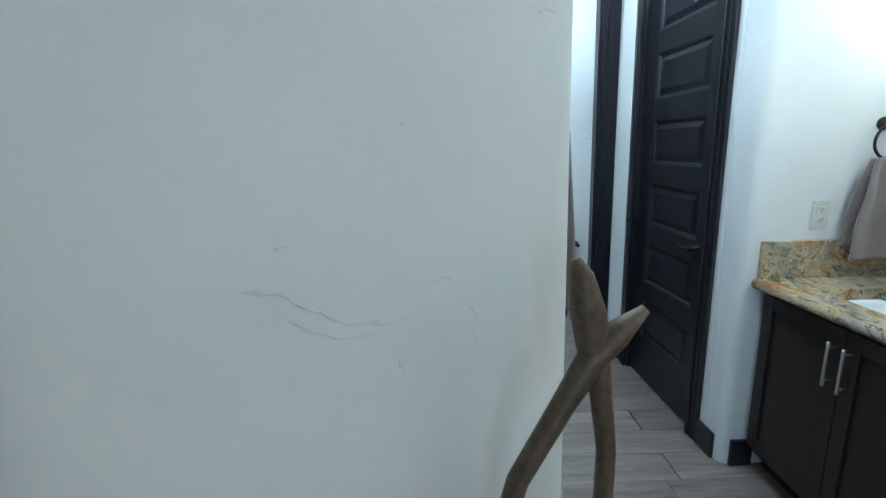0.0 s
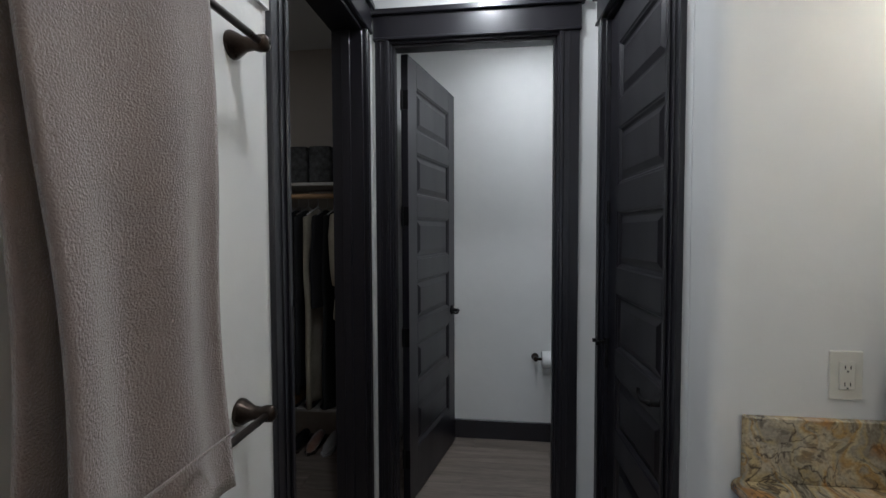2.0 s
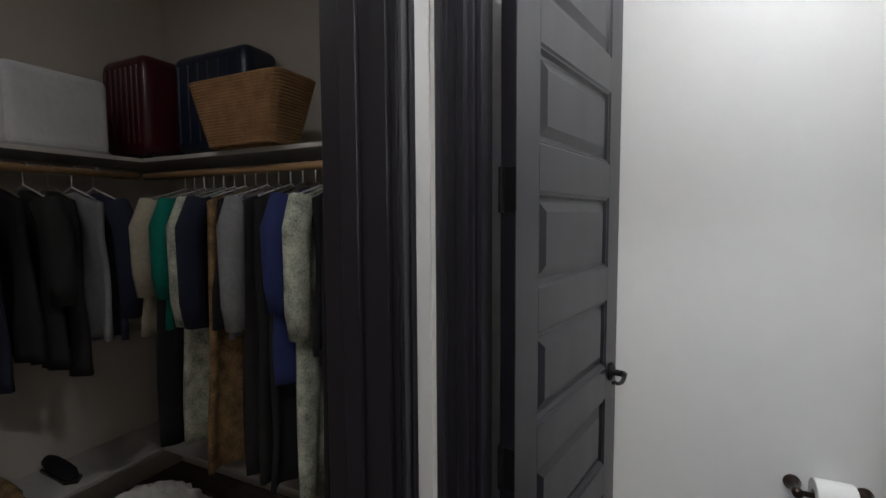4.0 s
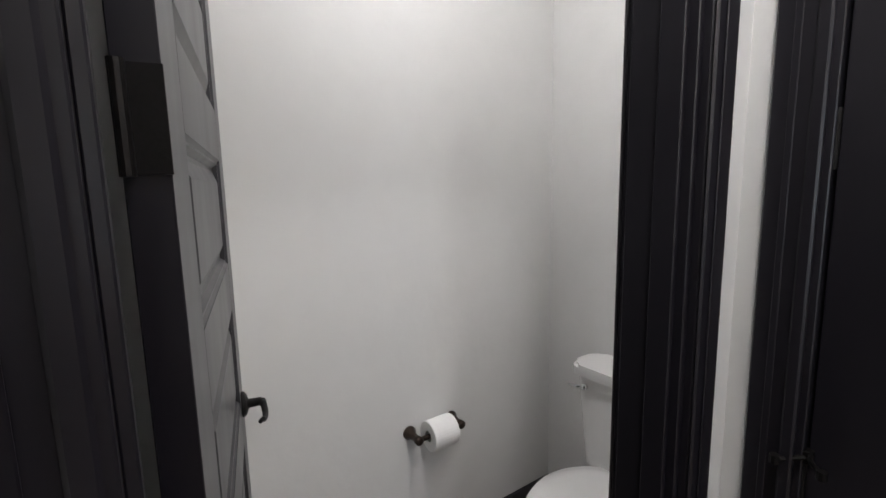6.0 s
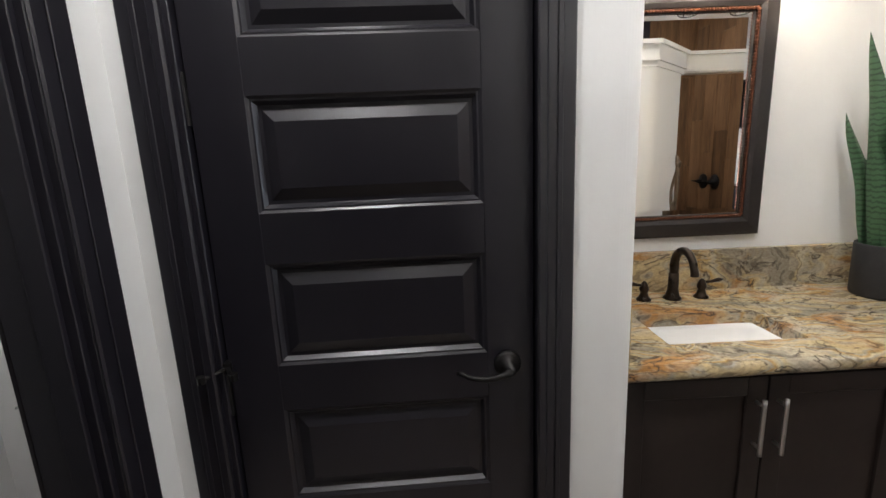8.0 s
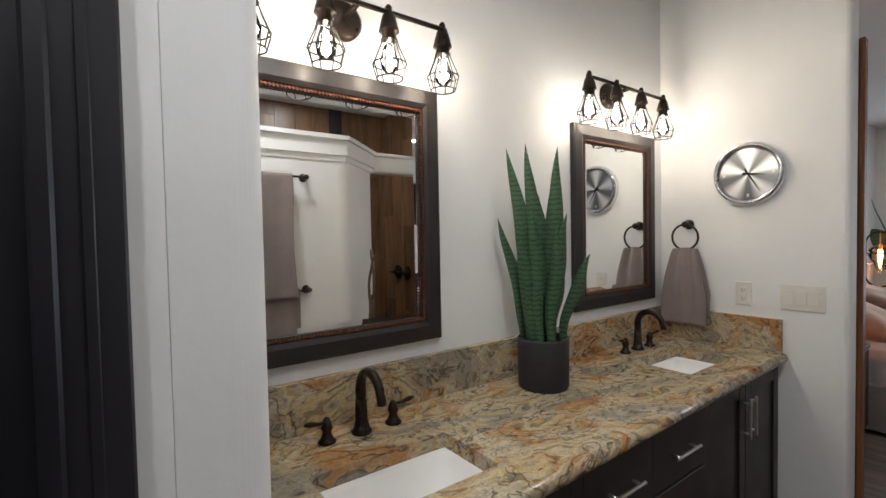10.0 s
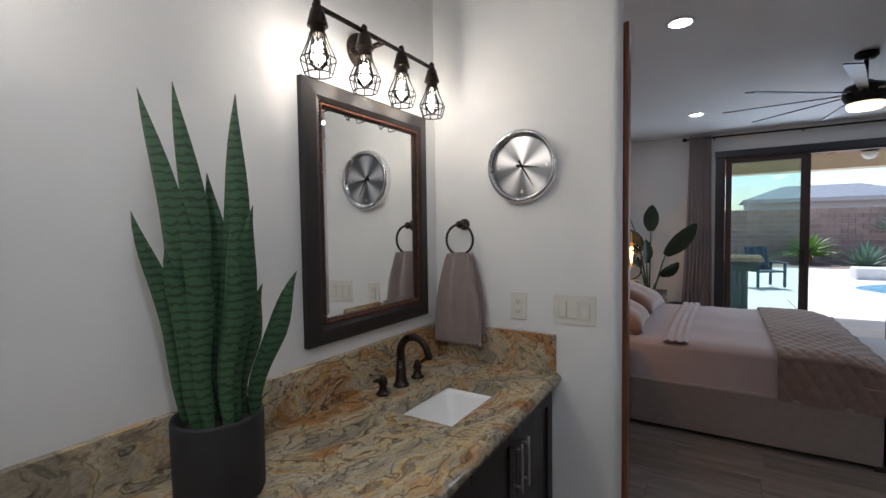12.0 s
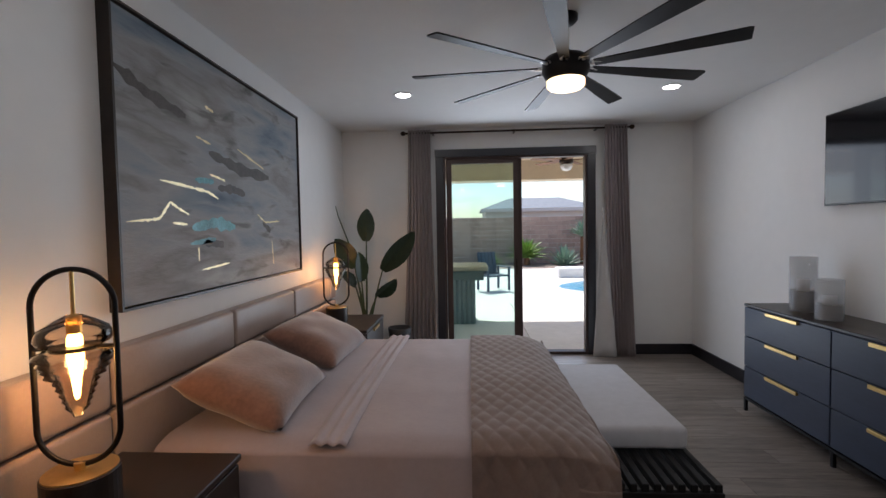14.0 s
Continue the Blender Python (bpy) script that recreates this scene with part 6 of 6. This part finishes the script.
part("body", boxes((-1.74, -1.40, 3.12, 3.50, SZ + 0.022, SZ + 0.36), bevel=0.03, seg=3), BAG, bag)
dm = mat("damask_print", (0.06, 0.06, 0.06), 0.8, scale=30, var=0.95)
for xx in (-0.21, -0.05):
    ob = thing("storage_bin", (xx, 3.8, SZ + 0.021), "black and white damask fabric storage bin", "storage bin", "damask bins")
    part("bin_body", boxes((xx - 0.075, xx + 0.075, 3.66, 3.94, SZ + 0.022, SZ + 0.26), bevel=0.012, seg=2), dm, ob)
ot = thing("fur_ottoman", (-0.82, 3.22, 0), "round white faux-fur ottoman on the closet floor", "ottoman")
bm = bmesh.new()
bmesh.ops.create_icosphere(bm, subdivisions=5, radius=1)
for v in bm.verts:
    n = 1 + 0.10 * noise.noise(v.co * 9) + 0.07 * noise.noise(v.co * 23)
    v.co = Vector((v.co.x * 0.25 * n, v.co.y * 0.25 * n, max(-0.24, v.co.z * 0.24 * n) + 0.24))
    v.co += Vector((-0.82, 3.22, 0.002))
part("fur_cover", bm, FUR, ot, smooth=True)


def shoe(x, y, z, ang, m, nm):
    ob = thing("shoe", (x, y, z), nm + " shoe on the closet rack", "shoe", "closet shoes")
    c, s = math.cos(ang), math.sin(ang)

    def w(a, b, h):
        return (x + a * c - b * s, y + a * s + b * c, z + h)
    part("upper", sweep(bmesh.new(), [w(-0.11, 0, 0.05), w(-0.06, 0, 0.048), w(0.0, 0, 0.042), w(0.07, 0, 0.032), w(0.12, 0, 0.026)], [0.028, 0.034, 0.036, 0.034, 0.016], 10), m, ob, smooth=True)
    bm = bmesh.new()
    for a, wd in ((-0.125, 0.03), (0.0, 0.036), (0.09, 0.04), (0.135, 0.02)):
        pass
    prism(bm, [w(a, b, 0)[:2] for a, b in ((-0.125, -0.028), (0.02, -0.032), (0.10, -0.038), (0.14, 0.0), (0.10, 0.038), (0.02, 0.032), (-0.125, 0.028))], z + 0.001, z + 0.014)
    part("sole", bm, BAG if "white" in nm else NIGHT, ob)


cols = [(FAB_MATS[0], "black"), (VELVET, "brown leather"), (BAG, "white canvas"), (FAB_MATS[11], "tan"), (RED, "burgundy")]
for zz in (0.02, 0.322, 0.542):
    for j in range(5):
        m, nm = cols[(j + int(zz * 10)) % 5]
        shoe(-0.28 + 0.115 * j, 3.80, zz if zz > 0.1 else 0.002, -1.57, m, nm)
for j in range(6):
    m, nm = cols[(j * 2) % 5]
    shoe(-1.58, 2.3 + 0.2 * j, 0.322, 0.0, m, nm)
    shoe(-1.58, 2.35 + 0.2 * j, 0.972, 0.0, m, nm)

# ---- outside ----
solo("ground", boxes((-400, 400, -800, -26.0, -0.25, -0.16), (-60, 60, -26.0, 40, -0.35, -0.17)), GRAVEL, kind="structure")
slabs = []
for i in range(6):
    for j in range(7):
        slabs.append((-9 + 3.0 * i + 0.006, -6 + 3.0 * i - 0.006, -5.96 - 2.0 * (j + 1) + 0.006, -5.96 - 2.0 * j - 0.006, -0.16, -0.035))
pv = new("pavement")
tagged(pv, kind="structure")
ORIGIN[pv] = Vector((0, 0, 0))
pool_x = (-6.6, -1.15)
for r in slabs:
    if r[3] > -9.9:
        part("slab", boxes(r, bevel=0.006), CONCRETE, pv)
part("bed_joint", boxes((-9, 9, -9.96, -5.96, -0.17, -0.075)), GRAVEL, pv)
pool = thing("swimming_pool", (-3.6, -14.5, -0.05), "curved swimming pool with bright blue water", "pool")
ring = [(-1.9 - 3.4 + 3.4 * math.cos(a) * (1 + 0.12 * math.cos(2 * a)), -12.45 + 2.3 * math.sin(a)) for a in [2 * math.pi * k / 40 for k in range(40)]]
bm = bmesh.new()
bm.faces.new([bm.verts.new((x, y, -0.075)) for x, y in ring])
bmesh.ops.transform(bm, matrix=Matrix.Translation((0.0, 0, 0.03)), verts=bm.verts[:])
part("water", bm, WATER, pool, "bright blue pool water")
part("coping", sweep(bmesh.new(), [(x, y, -0.075) for x, y in ring], 0.05, 8, True), CONCRETE, pool, "pale stone coping", True)
part("deck", boxes((-9, 9.0, -18.4, -9.97, -0.15, -0.06)), CONCRETE, pool)
part("raised_spa_wall", boxes((-5.5, -2.0, -15.6, -14.9, -0.15, 0.25), bevel=0.03), CONCRETE, pool, "raised stone spa wall")
fence = thing("block_wall", (0, -21.5, 0), "pinkish concrete block garden wall", "garden wall")
bm = bmesh.new()
for c in range(11):
    for k in range(56):
        x = -11 + 0.41 * k + (0.205 if c % 2 else 0)
        box(bm, x, x + 0.398, -21.6, -21.4, -0.16 + 0.205 * c, 0.034 + 0.205 * c)
tagged(part("blocks", bm, BLOCK, fence), kind="stuff")
part("mortar", boxes((-11, 12.2, -21.57, -21.43, -0.16, 2.10)), CONCRETE, fence)
nh = thing("neighbour_house", (0.5, -34, 0), "pale stucco neighbouring house with a low slate hip roof", "house")
part("wall", boxes((-8.2, -0.3, -40, -33, -0.16, 3.0)), HOUSEW, nh)
bm = bmesh.new()
a = [bm.verts.new(p) for p in ((-8.7, -40.5, 3.0), (0.0, -40.5, 3.0), (0.0, -32.5, 3.0), (-8.7, -32.5, 3.0))]
b = [bm.verts.new(p) for p in ((-6.3, -36.5, 4.0), (-2.4, -36.5, 4.0))]
bm.faces.new((a[0], a[1], b[1], b[0])); bm.faces.new((a[2], a[3], b[0], b[1])); bm.faces.new((a[1], a[2], b[1])); bm.faces.new((a[3], a[0], b[0])); bm.faces.new(a)
part("roof", bm, ROOFT, nh)
part("fascia", boxes((-8.7, 0.0, -32.52, -32.4, 2.78, 3.02)), HOUSEW, nh)
cov = thing("patio_cover", (0, -8, 2.6), "tan stucco patio cover over the door", "patio cover")
part("soffit", boxes((-6, 6, -9.6, -5.96, 2.86, 2.98)), STUCCO, cov)
part("beam", boxes((-6, 6, -9.6, -9.2, 2.48, 2.86)), STUCCO, cov)
for xx in (-4.6, 4.3):
    part("column", boxes((xx - 0.2, xx + 0.2, -9.6, -9.2, -0.035, 2.56)), STUCCO, cov)
pf = thing("patio_fan", (-0.83, -8.2, 2.86), "bronze patio ceiling fan with pale blades", "ceiling fan")
part("motor", lathe(bmesh.new(), (-0.83, -8.2, 2.86), [(0.05, 0), (0.05, -0.10), (0.11, -0.13), (0.12, -0.21), (0.07, -0.24)], 24), BRONZE, pf, smooth=True)
part("globe", lathe(bmesh.new(), (-0.83, -8.2, 2.62), [(0.10, 0), (0.11, -0.04), (0.07, -0.10), (0.01, -0.12)], 20), PORCELAIN, pf, smooth=True)
for k in range(5):
    a = radians(20 + 72 * k)
    bm = boxes((0.12, 0.66, -0.065, 0.065, -0.006, 0.006), bevel=0.004)
    bm.transform(pose(-0.83, -8.2, 2.69, 8, 0, math.degrees(a)))
    part("blade", bm, BARN, pf)
bar = thing("outdoor_bar", (1.25, -8.1, -0.035), "outdoor bar with corrugated front and stone top", "bar")
part("top", boxes((0.55, 2.4, -8.6, -7.6, 0.86, 0.93), bevel=0.01), STUCCO, bar, "pale stone bar top")
part("fascia_board", boxes((0.62, 2.3, -8.52, -7.68, 0.70, 0.86)), TEAL, bar)
bm = sheet(bmesh.new(), lambda u, v: (0.78 + 1.4 * u, -7.75 + 0.012 * math.sin(u * 110), -0.034 + 0.735 * v), 150, 1, -0.01)
part("corrugated_front", bm, TEAL, bar)
part("corrugated_side", sheet(bmesh.new(), lambda u, v: (0.78 + 0.012 * math.sin(u * 60), -7.75 - 0.7 * u, -0.034 + 0.735 * v), 80, 1, 0.01), TEAL, bar)


def patio_chair(x, y, ang):
    ob = thing("patio_chair", (x, y, -0.035), "dark blue slatted resin garden armchair", "chair", "patio chairs")
    m = Matrix.Translation((x, y, -0.034)) @ Matrix.Rotation(ang, 4, "Z")

    def pb(name, *r, tilt=0):
        bm = boxes(*r, bevel=0.004)
        if tilt:
            bm.transform(Matrix.Translation((0, -0.24, 0.40)) @ Matrix.Rotation(tilt, 4, "X") @ Matrix.Translation((0, 0.24, -0.40)))
        bm.transform(m)
        part(name, bm, DENIM, ob)
    pb("seat", (-0.28, 0.28, -0.25, 0.27, 0.36, 0.40))
    for k in range(5):
        pb("back_slat", (-0.27 + 0.11 * k, -0.17 + 0.11 * k, -0.27, -0.245, 0.40, 0.98), tilt=0.2)
    for sx in (-0.31, 0.31):
        pb("armrest", (sx - 0.05, sx + 0.05, -0.3, 0.32, 0.58, 0.605))
        for sy in (-0.26, 0.25):
            pb("leg", (sx - 0.025, sx + 0.025, sy - 0.025, sy + 0.025, 0, 0.578))


patio_chair(0.24, -12.0, 0.5)


def rosette(name, c, n, length, wid, m, label, cat, droop, trunk=0.0):
    ob = thing(name, c, label, cat)
    c = Vector(c)
    if trunk:
        part("trunk", lathe(bmesh.new(), c, [(0.16, 0), (0.14, trunk * 0.5), (0.12, trunk)], 12), BARN, ob)
    r = random.Random(int(c.x * 10) + n)
    bm = bmesh.new()
    for k in range(n):
        a = 2.399 * k
        el = radians(15 + 70 * (k / n) + r.uniform(-8, 8))
        d = Vector((math.cos(a) * math.cos(el), math.sin(a) * math.cos(el), math.sin(el)))
        s = Vector((-math.sin(a), math.cos(a), 0))
        L = length * r.uniform(0.75, 1.1)
        prev = None
        for j in range(6):
            t = j / 5
            p = c + Vector((0, 0, trunk)) + d * L * t - Vector((0, 0, droop * L * t * t))
            w = wid * (1 - t) ** 0.7 * (0.6 + 0.8 * min(1, t * 3)) + 0.002
            cur = (bm.verts.new(p + s * w), bm.verts.new(p - Vector((0, 0, w * 0.5))), bm.verts.new(p - s * w))
            if prev:
                bm.faces.new((prev[0], prev[1], cur[1], cur[0]))
                bm.faces.new((prev[1], prev[2], cur[2], cur[1]))
            prev = cur
    tagged(part("leaves", bm, m, ob), kind="stuff")


rosette("desert_spoon", (-1.65, -20.2, -0.1), 130, 1.35, 0.045, PALM, "bright green spiky palm-like shrub", "shrub", 0.35, 0.35)
rosette("agave", (-3.2, -19.8, -0.1), 60, 1.0, 0.075, AGAVE, "blue-green agave on gravel", "shrub", 0.05)
rosette("palm_shrub", (-0.1, -20.0, -0.1), 80, 0.8, 0.035, PALM, "bright green palm-like shrub", "shrub", 0.4, 0.15)
rosette("yucca", (-4.15, -20.4, -0.1), 100, 0.9, 0.035, AGAVE, "pale yucca on a short trunk", "shrub", 0.1, 1.25)
gb = solo("gravel_bed", boxes((-9, 9, -21.4, -18.45, -0.16, -0.05)), GRAVEL, kind="structure")

# ---- wood-look shower tile, then floor planks ----
sw = solo("wall_shower_tiles", boxes((-0.899, -0.894, -0.29, 1.87, 0.0, H - 0.001), (-0.89, 0.11, -0.299, -0.294, 0.0, H - 0.001)), DARKHOLE, kind="structure")
rng = random.Random(5)
for face in ("west", "south"):
    span = (-0.29, 1.87) if face == "west" else (-0.89, 0.11)
    u = span[0]
    while u < span[1] - 0.02:
        w = min(0.198, span[1] - u)
        z = -rng.uniform(0, 0.9)
        while z < H - 0.02:
            z0, z1 = max(0.002, z), min(H - 0.004, z + 0.9)
            if z1 - z0 > 0.03:
                if face == "west":
                    bm = boxes((-0.894, -0.882, u + 0.0015, u + w - 0.0015, z0 + 0.001, z1 - 0.001))
                else:
                    bm = boxes((u + 0.0015, u + w - 0.0015, -0.294, -0.282, z0 + 0.001, z1 - 0.001))
                part("tile", bm, SHOWER, sw)
            z += 0.9
        u += 0.2
for yy in (0.22, 1.06):
    wall("trim", boxes((-0.8815, -0.872, yy, yy + 0.14, 2.15, H - 0.004)), BLACK)

fl = bpy.data.objects["floor"]
ORIGIN[fl] = Vector((0, 0, 0))
PL, PWD = 1.22, 0.181
cache = {}
rng = random.Random(9)


def planks(x0, x1, y0, y1):
    y = y0
    while y < y1 - 0.01:
        w = min(PWD, y1 - y)
        x = x0 - rng.uniform(0, PL)
        while x < x1:
            a, b = max(x, x0), min(x + PL, x1)
            if b - a > 0.02:
                key = (round(b - a, 2), round(w, 2))
                if key not in cache:
                    bm = boxes((0, b - a - 0.002, 0, w - 0.002, -0.012, 0))
                    bmesh.ops.bevel(bm, geom=[e for e in bm.edges if all(v.co.z > -0.001 for v in e.verts)], offset=0.0012, segments=1, affect="EDGES")
                    cache[key] = finish(bm, "plank", FLOOR)
                ob = new("plank", cache[key])
                ob.parent, ob.location = fl, (a, y, 0)
            x += PL
        y += PWD


planks(-1.79, 2.385, -5.83, -0.42)
planks(0.0, 2.31, -0.42, 1.93)
planks(0.32, 2.31, 1.93, 4.08)
planks(-1.75, 0.32, 2.04, 4.0)
